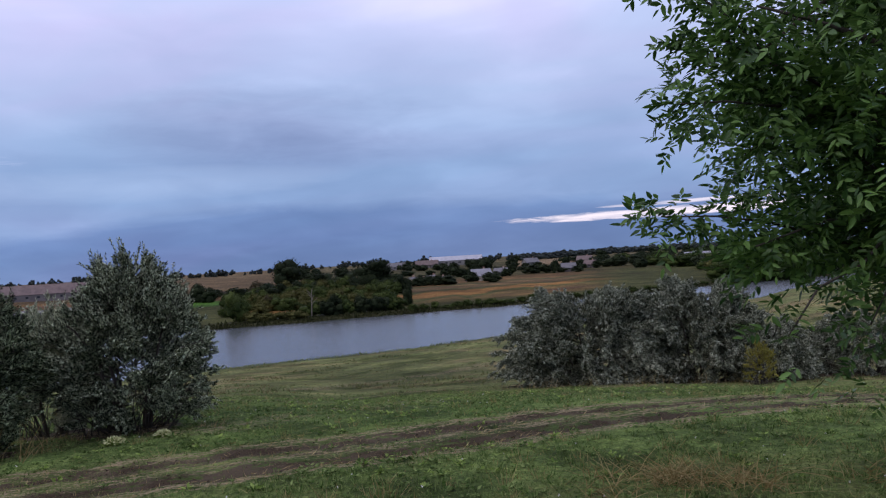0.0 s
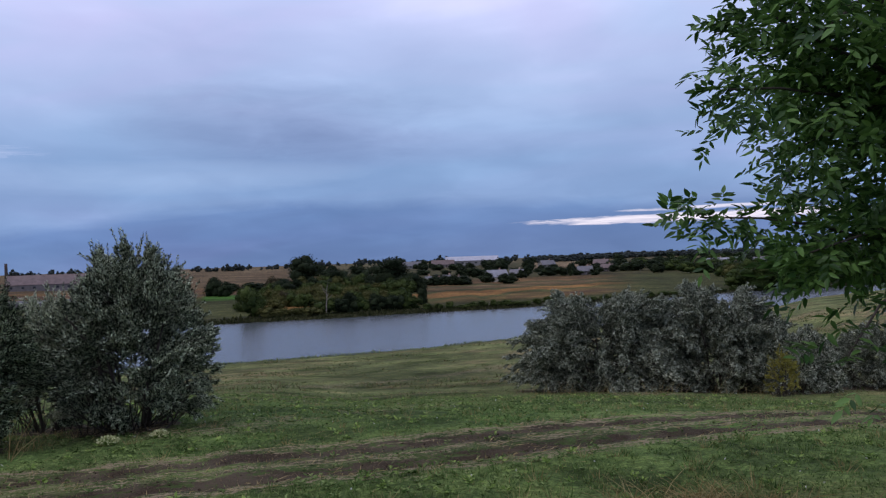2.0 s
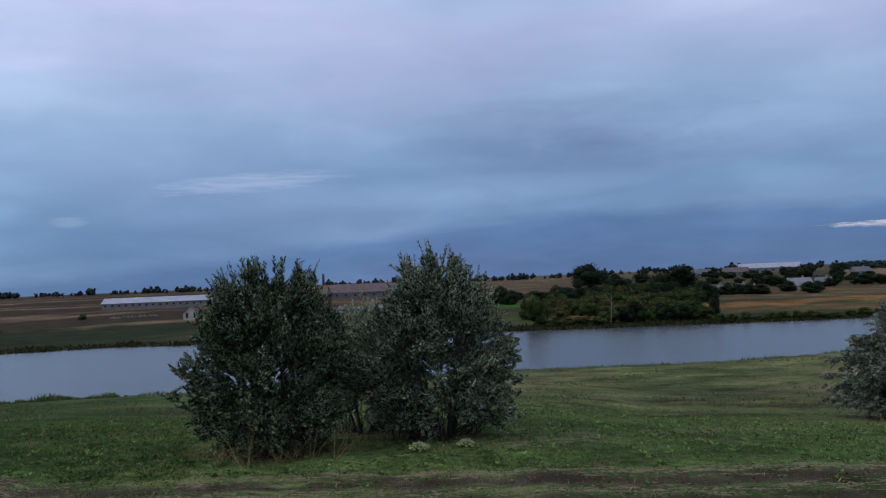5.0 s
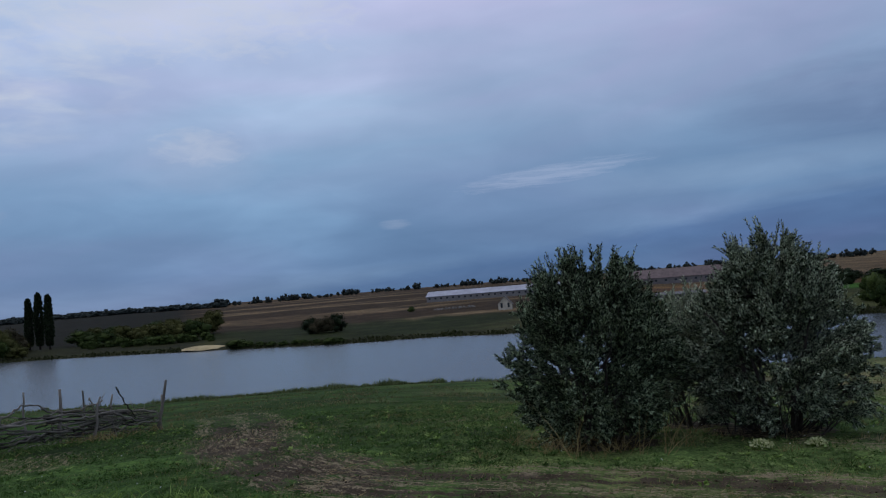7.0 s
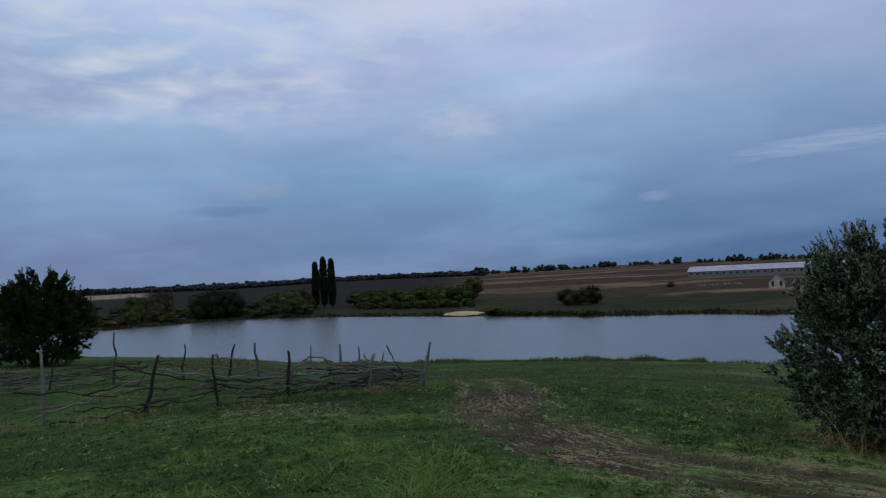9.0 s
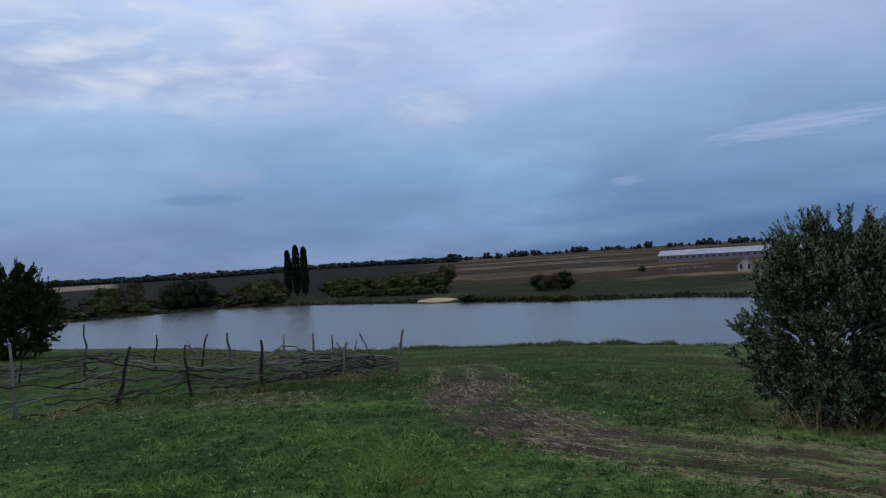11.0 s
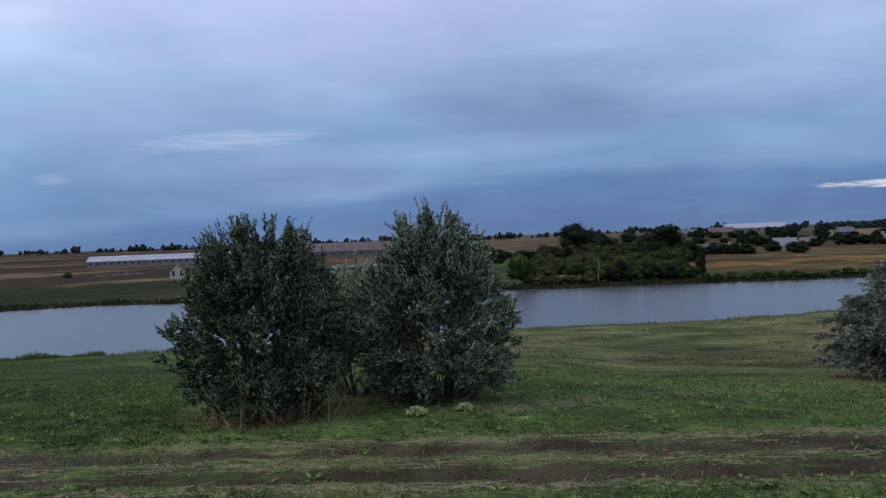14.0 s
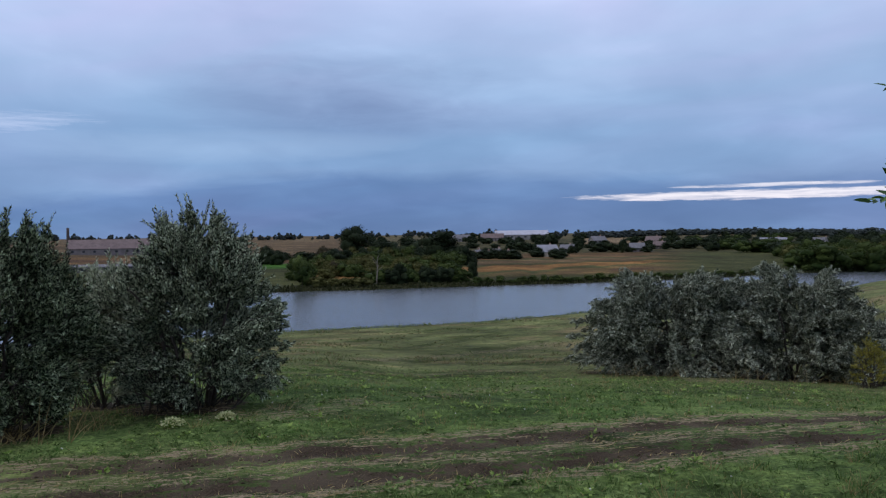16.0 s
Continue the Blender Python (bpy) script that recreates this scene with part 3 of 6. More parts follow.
az_line = np.radians(np.concatenate([np.arange(-40, 98, 0.34), np.arange(98, 320, 4.0)]))
r_line = np.concatenate([[0.25, 0.6, 1.0, 1.6, 2.4], np.geomspace(3.0, 26, 270), np.geomspace(26.5, 320, 160), np.geomspace(326, 4600, 110)])
AZ, RR = np.meshgrid(az_line, r_line, indexing="ij")
GX, GY = -np.sin(AZ) * RR, np.cos(AZ) * RR
GZ = relief(GX, GY)
na, nr = AZ.shape
gi, gj = np.meshgrid(np.arange(na), np.arange(nr - 1), indexing="ij")
g2 = (gi + 1) % na
quads = np.stack([gi * nr + gj, gi * nr + gj + 1, g2 * nr + gj + 1, g2 * nr + gj], -1).reshape(-1, 4)
hub = np.stack([np.arange(na) * nr, ((np.arange(na) + 1) % na) * nr, np.full(na, na * nr)], -1)
ground = from_arrays("ground", np.concatenate([np.stack([GX, GY, GZ], -1).reshape(-1, 3), [[0, 0, 0]]]), [quads, hub], EARTH)
tagged(ground, "rough green pasture sloping down to a lake, fields beyond", "ground", kind="structure")
for poly_smooth in [ground.data.polygons]:
    poly_smooth.foreach_set("use_smooth", np.ones(len(poly_smooth), bool))


def lerp(a, b, k):
    return np.asarray(a) * (1 - k[..., None]) + np.asarray(b) * k[..., None]


def land_colour(x, y):
    """Base colours of turf, bare earth, reeds and fields over the land."""
    az, d = polar(x, y)
    s, f = np.interp(az, SHORE_AZ, SHORE_D), np.interp(az, FAR_AZ, FAR_D)
    n1, n2 = waves(x, y, 0.35, 11), waves(x, y, 1.6, 12) * smooth(-d, -36, -16)
    green, dry, lush = (0.074, 0.118, 0.034), (0.134, 0.142, 0.058), (0.062, 0.132, 0.028)
    c = lerp(green, dry, smooth(n1 + 0.6 * n2, -0.2, 1.2) * 0.8)
    c = lerp(c, dry, 0.62 * smooth(d + 4 * n1, 12, 32) * smooth(-az, -34, -18))
    c = lerp(c, (0.038, 0.054, 0.012), smooth(waves(x, y, 0.5, 27) + 0.6 * waves(x, y, 1.3, 28), 0.15, 0.9) * smooth(d, 12, 20) * 0.85)
    c = lerp(c, lush, smooth(n2 - 0.4 * n1, 0.1, 0.9) * 0.45)
    c = lerp(c, (0.030, 0.066, 0.013), 0.8 * smooth(az, 34, 52) * smooth(-az, -175, -110) * (d < 120))
    c = c * (1 - 0.20 * smooth(d, 12.5, 20) * smooth(-d, -95, -60))[..., None]
    c = c * np.clip(1 + 0.30 * waves(x, y, 2.4, 31) * smooth(-d, -26, -12) + 0.30 * waves(x, y, 0.45, 33), 0.5, 1.7)[..., None]
    c = lerp(c, (0.175, 0.142, 0.072), 0.75 * smooth(waves(x, y, 0.28, 35) + 0.5 * waves(x, y, 0.9, 36), 0.05, 0.9) * smooth(d, 15, 24) * smooth(-az, -30, -10))
    # far bank
    q = d - f
    fn = waves(az * 3.0, q * 0.04, 0.5, 21)
    strip = np.sin(q * 0.115 + az * 0.10 + 0.35 * fn)
    left = smooth(az, 30, 36)
    tan, brown, grass, reed, pale = (0.20, 0.125, 0.05), (0.125, 0.075, 0.042), (0.075, 0.085, 0.028), (0.035, 0.038, 0.018), (0.22, 0.18, 0.10)
    village = lerp(brown, tan, smooth(strip, -0.2, 0.5))
    w = q + 2.2 * az + 9 * fn + 5 * waves(x, y, 0.06, 53)
    for lo, hi, colour in ((22, 40, (0.17, 0.12, 0.045)), (40, 52, (0.085, 0.095, 0.03)), (52, 78, (0.27, 0.145, 0.048)), (78, 92, (0.08, 0.085, 0.03)), (92, 120, (0.18, 0.125, 0.06)), (120, 134, (0.09, 0.09, 0.035)), (134, 170, (0.16, 0.10, 0.045))):
        village = lerp(village, colour, smooth(w, lo - 2, lo + 2) * smooth(-w, -hi - 2, -hi + 2))
    village = lerp(village, grass, np.clip(smooth(-q, -34, -12) + smooth(-az, 9, 14) + smooth(az, 13, 15.5) * smooth(-q, -130, -110), 0, 1))
    village = lerp(village, (0.085, 0.082, 0.036), smooth(q, 180, 215) * smooth(-az, -12, -9))
    village = lerp(village, (0.155, 0.112, 0.058), smooth(az, 8, 12) * smooth(q, 200, 240))
    village = lerp(village, pale, smooth(q, 520, 560) * smooth(strip, 0.2, 0.6) * 0.8)
    village = lerp(village, (0.055, 0.15, 0.02), smooth(az, 15.3, 15.6) * smooth(-az, -18.2, -17.9) * smooth(q, 85, 95) * smooth(-q, -135, -125))
    village = village * np.clip(1 + 0.35 * waves(x, y, 0.09, 54), 0.6, 1.5)[..., None]
    village = lerp(village, (0.25, 0.19, 0.11), smooth(-az, 5.2, 5.8) * smooth(az, -11.5, -10.9) * smooth(d, 500, 530) * smooth(-d, -740, -720))
    patchy = waves(x, y, 0.035, 51)
    bent = 1.5 * waves(x, y, 0.012, 55) + 0.8 * patchy
    stub = np.sin(q * 0.055 + az * 0.10 + bent) + 0.6 * np.sin(q * 0.15 + az * 0.35 + 1.7 * bent) + 0.5 * waves(x, y, 0.09, 56)
    west = lerp((0.070, 0.050, 0.028), (0.28, 0.205, 0.11), smooth(stub + 0.5 * patchy, 0.1, 1.2))
    west = lerp(west, (0.060, 0.040, 0.022), smooth(patchy, 0.2, 0.8) * 0.6)
    west = lerp(lerp((0.034, 0.046, 0.014), (0.075, 0.080, 0.028), smooth(patchy + waves(x, y, 0.12, 52), 0.0, 1.2)), west, smooth(q + 8 * fn + 10 * patchy, 62, 92))
    west = lerp(west, (0.021, 0.021, 0.012), smooth(az, 60.5, 63))
    west = lerp(west, (0.036, 0.040, 0.015), smooth(az, 60.5, 63) * smooth(-q, -70, -40))
    west = lerp(west, (0.36, 0.31, 0.21), smooth(az, 83, 84) * smooth(q, 330, 350) * smooth(-q, -520, -500))
    far = lerp(village * 0.64, west * 0.58, left)
    far = lerp(far, reed, smooth(-q, -9, -4))
    out = np.where((d > (s + f) / 2)[..., None], far, c)
    shore = smooth(d - s, -7, -1) * (d < (s + f) / 2)
    return lerp(out, (0.05, 0.07, 0.022), shore * 0.8)


def land_wear_shade(x, y):
    """Bare soil and loose straw: the ruts, the worn bend by the fence; under the bushes, shade painted as soil."""
    az, d = polar(x, y)
    o, run = along_track(x, y)
    o = o + 0.10 + 0.06 * np.sin(run * 0.9) + 0.05 * waves(x, y, 1.5, 41)
    near = d < 45
    bend = smooth(run, 24.0, 27.0) * smooth(-run, -37.5, -33.5)
    ruts = np.maximum(np.exp(-((o + 0.58) / 0.27) ** 2), np.exp(-((o - 0.56) / 0.25) ** 2))
    soil = ruts * (0.68 + 0.10 * smooth(-run, -19, -14) + 0.22 * waves(run, o * 0, 1.1, 42)) + 0.26 * smooth(-np.abs(o), -1.05, -0.7)
    open_soil = smooth(-np.abs(o - 0.05), -1.25, -0.45) * (0.76 + 0.28 * waves(x, y, 1.2, 46))
    soil = soil * (1 - bend) + open_soil * bend
    soil = soil * (1 - smooth(run, 36, 40) * 0.6)
    straw = np.exp(-((np.abs(o) - 1.0) / 0.22) ** 2) * 0.50 + np.exp(-(o / 0.25) ** 2) * 0.42
    straw = straw * (1 - bend) + smooth(-np.abs(o), -1.5, -0.7) * (0.19 + 0.22 * waves(x, y, 1.7, 48)) * bend
    # dark soil colour under each bush stands in for its shade
    bush_shade = np.zeros(np.shape(x))
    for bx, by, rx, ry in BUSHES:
        bush_shade = np.maximum(bush_shade, smooth(-np.hypot((x - bx) / rx, (y - by) / ry) + 0.15 * waves(x, y, 3.0, 29), -1.15, -0.75))
    soil = np.maximum(soil * near, bush_shade)
    straw = np.maximum(straw * near, 0.30 * bush_shade)
    straw = np.maximum(straw, 0.34 * smooth(waves(x, y, 0.5, 34), 0.3, 0.9) * (d < 60) * (d > 11))
    return np.stack([np.clip(soil, 0, 1), np.clip(straw, 0, 1), np.zeros(np.shape(x))], -1)


tint = ground.data.color_attributes.new("tint", "FLOAT_COLOR", "POINT")
cols = land_colour(GX, GY).reshape(-1, 3)
cols = np.concatenate([cols, cols[:1]])
tint.data.foreach_set("color", np.concatenate([cols, np.ones((len(cols), 1))], 1).astype(np.float32).ravel())

wear_shade = ground.data.color_attributes.new("wear_shade", "FLOAT_COLOR", "POINT")
cols = land_wear_shade(GX, GY).reshape(-1, 3)
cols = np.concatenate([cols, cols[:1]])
wear_shade.data.foreach_set("color", np.concatenate([cols, np.ones((len(cols), 1))], 1).astype(np.float32).ravel())

lane_o, lane_run = along_track(GX, GY)
lane = ground.data.attributes.new("lane", "FLOAT_VECTOR", "POINT")
lanes = np.stack([lane_run * 1.1, lane_o * 7.0, np.zeros_like(lane_o)], -1).reshape(-1, 3)
lane.data.foreach_set("vector", np.concatenate([lanes, lanes[:1]]).astype(np.float32).ravel())

wz = np.array([(math.sin(radians(-a)), math.cos(radians(a))) for a in np.arange(-60, 125, 1.5)])
rings = np.array([70, 100, 150, 220, 300, 420])
wv = np.concatenate([np.stack([wz[:, 0] * r, wz[:, 1] * r, np.full(len(wz), -10.0)], -1) for r in rings])
k = len(wz)
wf = np.array([(i * k + j, (i + 1) * k + j, (i + 1) * k + j + 1, i * k + j + 1) for i in range(len(rings) - 1) for j in range(k - 1)])
water = tagged(from_arrays("water", wv, wf, WATER), "still grey-blue lake water reflecting an overcast sky", "lake", kind="structure")


def spot(az, d):
    x, y = -math.sin(radians(az)) * d, math.cos(radians(az)) * d
    return x, y, float(relief(np.array([x]), np.array([y]))[0])


def on_ground(x, y):
    return float(relief(np.array([float(x)]), np.array([float(y)]))[0])


# ---- shrubs and trees near the track ----
def shrub(name, x, y, height, rx, ry, profile, count, leaves, leaf, mat, label, turn=0.0, droop=0.15, upright=0.9, lump=0.18, stems=6, seed=1, reach=0.6, sink=0.05, category="shrub", plumes=80, low=0.13):
    """A leafy shrub: several stems, a crown of shoots that fills an uneven outline. profile: heights (0 to 1) and radii (0 to 1)."""
    rng = np.random.default_rng(seed)
    thing = empty(name, x, y, on_ground(x, y) - sink, turn, label, category)
    for s in range(stems):
        a = 2 * math.pi * (s + rng.uniform(0, 0.6)) / stems
        foot = np.array([0.12 * rx * math.cos(a), 0.12 * ry * math.sin(a), -0.05])
        top = np.array([0.6 * rx * math.cos(a), 0.6 * ry * math.sin(a), height * rng.uniform(0.5, 0.75)])
        k = np.linspace(0, 1, 7)[:, None]
        p = foot + (top - foot) * k + np.array([0, 0, 0.12 * height]) * k * (1 - k) * 3 + rng.normal(0, 0.03, (7, 3)) * (k > 0)
        from_arrays("stem", *tube(p, np.linspace(0.035, 0.010, 7) * height / 2.8), BARK, thing)
    vs, fs, k = [], [], 0
    for s in range(60):
        a, r0, r1 = rng.uniform(0, 2 * math.pi), rng.uniform(0.05, 0.5), rng.uniform(0.35, 0.78)
        b = a + rng.normal(0, 0.5)
        foot, top = np.array([r0 * rx * math.cos(a), r0 * ry * math.sin(a), -0.03]), np.array([r1 * rx * math.cos(b), r1 * ry * math.sin(b), height * rng.uniform(0.14, 0.34)])
        c = np.linspace(0, 1, 4)[:, None]
        v, f = tube(foot + (top - foot) * c + rng.normal(0, 0.02, (4, 3)) * height / 2.6 * (c > 0), np.linspace(0.010, 0.005, 4) * height / 2.6, 4)
        vs.append(v)
        fs += [g + k for g in (f if isinstance(f, list) else [f])]
        k += len(v)
    tagged(from_arrays("brushwood", np.concatenate(vs), fs, BARK, thing), kind="stuff")
    n = plumes
    i = np.arange(n)
    h = np.clip((i + rng.uniform(0, 1, n)) / n, 0, 1) * 0.88 + low
    th = i * 2.39996 + rng.normal(0, 0.4, n)
    bulge = 1 + lump * np.clip(np.sin(3 * th + 5 * h + seed) + 0.7 * np.sin(5 * th - 9 * h + 2 * seed) + 0.6 * np.sin(2 * th + 14 * h), -1.2, 0.35)
    r = np.interp(h, *profile) * bulge * rng.uniform(0.74, 0.99, n)
    tip = np.stack([r * rx * np.cos(th), r * ry * np.sin(th), h * height * rng.uniform(0.90, 1.05, n)], -1)
    core = tip * [0.12, 0.12, 0.62] + [0, 0, 0.04 * height]
    knee = core * 0.5 + tip * 0.5 + np.concatenate([tip[:, :2] * 0.08, np.full((n, 1), 0.03 * height)], 1)
    out = unit(tip * [1, 1, 0])
    bulk = rng.uniform(0.5, 1.5, n) * (0.55 + 0.6 * h)
    own = rng.choice(n, count, p=bulk / bulk.sum())
    k = rng.uniform(0.0, 1.0, count) ** 0.62 * 0.80 + 0.20
    a, b, c = (p[own] for p in (core, knee, tip))
    kk = k[:, None]
    start = a * (1 - kk) ** 2 + 2 * b * kk * (1 - kk) + c * kk ** 2
    along = unit(2 * (b - a) * (1 - kk) + 2 * (c - b) * kk)
    start = start + rng.normal(0, 0.027, (count, 3)) * height * (1.6 - kk) * [1, 1, 0.85]
    hh = h[own]
    way = unit(along * 0.45 + out[own] * 0.40 + np.array([0, 0, 1.0]) * (upright * (0.10 + 0.75 * hh))[:, None] + rng.normal(0, 0.40, (count, 3)))
    length = reach * rng.uniform(0.45, 1.15, count) * (0.55 + 0.45 * hh) * (1.15 - 0.55 * k)
    leader = (rng.uniform(0, 1, count) < 0.26) & (hh > 0.62) & (k > 0.74)
    way = unit(way + leader[:, None] * [0, 0, 1.8])
    length = np.where(leader, length * 1.9, length)
    start = start - way * length[:, None] * 0.35
    start[:, 2] = np.maximum(start[:, 2], 0.06)
    lv, lf, tv, tf = shoots(rng, start, way, length, leaves, leaf, droop, spread=0.58)
    lv[:, 2] = np.maximum(lv[:, 2], 0.02)
    from_arrays("crown", lv, lf, mat, thing)
    tagged(from_arrays("twig", tv, tf, BARK, thing), kind="stuff")
    pick = rng.permutation(n)[:min(n, 46)]
    q = np.linspace(0, 1, 6)[:, None]
    tubes = [tube(core[j] * (1 - q) ** 2 + 2 * knee[j] * q * (1 - q) + tip[j] * q ** 2, np.linspace(0.013, 0.004, 6) * height / 2.6, 5) for j in pick]
    tagged(from_arrays("branchwork", *joined(tubes), BARK, thing), kind="stuff")
    return thing


ROUNDED = ([0, 0.06, 0.14, 0.3, 0.5, 0.7, 0.85, 1.0], [0.48, 0.64, 0.84, 0.98, 0.98, 0.78, 0.48, 0.16])
BROAD = ([0, 0.06, 0.14, 0.3, 0.55, 0.75, 0.9, 1.0], [0.45, 0.60, 0.80, 0.97, 0.97, 0.74, 0.46, 0.20])
FULL = ([0, 0.1, 0.35, 0.65, 0.85, 1.0], [0.8, 0.95, 1.0, 0.85, 0.6, 0.25])
MOUND = ([0, 0.07, 0.16, 0.35, 0.62, 0.85, 1.0], [0.78, 0.88, 0.96, 1.0, 0.86, 0.60, 0.30])
shrub("willow_shrub", -6.48, 10.1, 2.66, 1.34, 1.3, BROAD, 3900, 44, (0.064, 0.32), SILVER, "dark grey-green bushy willow with upright leafy tips", seed=27, plumes=150, low=0.07, lump=0.15, reach=0.5)
shrub("willow_shrub", -4.76, 11.95, 2.76, 1.50, 1.40, ROUNDED, 3900, 44, (0.064, 0.32), PALE_SILVER, "rounded grey-green willow bush with pale leaf undersides", seed=8, plumes=160, low=0.08, lump=0.15, reach=0.5)
shrub("willow_shrub", -6.3, 12.45, 2.08, 0.98, 0.9, ROUNDED, 1000, 40, (0.08, 0.34), PALE_OLIVE, "low pale silvery bush behind two larger bushes", seed=5, plumes=40)
shrub("oleaster_thicket", 5.5, 29.6, 4.0, 3.9, 2.4, MOUND, 5600, 40, (0.15, 0.24), OLIVE, "wide silvery oleaster thicket with drooping grey leaves", turn=-8, seed=11, droop=0.45, upright=0.75, reach=0.9, plumes=260, low=0.05)
shrub("oleaster_thicket", 9.7, 29.4, 4.2, 2.8, 2.3, MOUND, 4000, 40, (0.15, 0.24), OLIVE, "silvery oleaster bush with a pointed feathery top", turn=-18, seed=12, droop=0.4, upright=0.85, reach=0.9, plumes=180, low=0.05)
shrub("oleaster_thicket", 11.7, 27.6, 2.6, 1.7, 1.6, MOUND, 1100, 40, (0.14, 0.24), OLIVE, "low grey oleaster bush at the thicket's end", seed=14, droop=0.7, upright=0.5, reach=0.7, plumes=60, low=0.05)
shrub("yellowing_shrub", 10.4, 25.6, 1.5, 0.62, 0.6, ROUNDED, 170, 30, (0.08, 0.30), YELLOWING, "small bush with yellowing leaves beside the thicket", seed=15, stems=3, reach=0.5)
shrub("oleaster_thicket", 16.0, 29.5, 2.7, 3.1, 2.1, MOUND, 2400, 36, (0.14, 0.24), OLIVE, "spreading silvery oleaster bush on the slope", turn=-25, seed=16, droop=0.5, upright=0.6, reach=0.8, plumes=120, low=0.05)


def ash_tree():
    rng = np.random.default_rng(21)
    bx, by = 4.1, 5.4
    bz = on_ground(bx, by)
    thing = empty("ash_tree", bx, by, bz, 0, "leafy green ash tree with low hanging branches", "tree")
    k = np.linspace(0, 1, 9)[:, None]
    trunk = np.array([0, 0, -0.1]) + np.array([-0.1, 0.1, 5.6]) * k + rng.normal(0, 0.03, (9, 3)) * (k > 0)
    from_arrays("trunk", *tube(trunk, np.linspace(0.16, 0.05, 9), 10), BARK, thing)
    tips = [(1.66, 5.0, 3.3), (1.9, 4.95, 2.9), (1.58, 4.85, 2.48), (2.02, 5.0, 2.16), (1.56, 5.36, 1.80), (2.0, 4.95, 1.55), (2.05, 4.6, 1.02), (2.6, 4.7, 1.05), (1.85, 5.4, 3.0), (2.1, 5.2, 1.5)]
    spots = []
    for i, tip in enumerate(tips):
        t = np.array(tip) - (bx, by, bz)
        foot = trunk[3 + i % 4] * [1, 1, 0.72]
        c = np.linspace(0, 1, 8)[:, None]
        p = foot + (t - foot) * c + np.array([0, 0, 0.5]) * c * (1 - c) + rng.normal(0, 0.03, (8, 3)) * (c > 0) * (c < 1)
        from_arrays("limb", *tube(p, np.linspace(0.022, 0.005, 8), 6), BARK, thing)
        for c in np.linspace(0.7 if tip[2] < 1.2 else 0.42, 1.0, 4 if tip[2] < 1.2 else 8):
            q = foot + (t - foot) * c + np.array([0, 0, 0.5]) * c * (1 - c)
            spots.append((q, 0.07 + 0.15 * (1 - c), 4 if tip[2] < 1.2 else 15))
    for i in range(12):
        a, e = rng.uniform(0, 2 * math.pi), rng.uniform(0.2, 1.0)
        t = np.array([1.9 * math.cos(a), 1.9 * math.sin(a), 2.0 + 2.6 * e])
        foot = trunk[3 + i % 5]
        c = np.linspace(0, 1, 6)[:, None]
        p = foot + (t - foot) * c + np.array([0, 0, 0.4]) * c * (1 - c)
        from_arrays("limb", *tube(p, np.linspace(0.04, 0.008, 6), 6), BARK, thing)
    v = unit(rng.normal(size=(860, 3)))
    rad = rng.uniform(0.15, 1.0, 860) ** 0.35
    lumps = 1 + 0.16 * np.sin(5 * v[:, 0] + 3 * v[:, 2]) + 0.12 * np.sin(7 * v[:, 2] + 2)
    body = v * (rad * lumps)[:, None] * [1.85, 2.0, 2.5] + [0.22, -0.1, 3.2]
    for q in body:
        if q[0] + bx < 1.9 + 0.5 * (q[1] + by - 5.34) or (q[2] < 2.7 and rng.uniform() < 0.12):
            continue
        if q[2] > (1.0 if q[0] > -1.9 else 1.3) and (q[2] > 2.2 or q[0] > -1.5 or rng.uniform() < 0.7):
            spots.append((q, 0.20, 15))
    at, w = [], []
    for q, spread, n in spots:
        at.append(q + rng.normal(0, spread, (n, 3)))
        out = q * [1, 1, 0.3] - [0, 0, 0.9]
        w.append(unit(unit(out) * 0.6 + rng.normal(0, 0.5, (n, 3)) + [0, 0, 0.1]))
    at, w = np.concatenate(at), np.concatenate(w)
    lv, lf = pinnate(rng, at, w, rng.uniform(0.14, 0.22, len(at)), 0.088)
    from_arrays("crown", lv, lf, ASH, thing)


ash_tree()

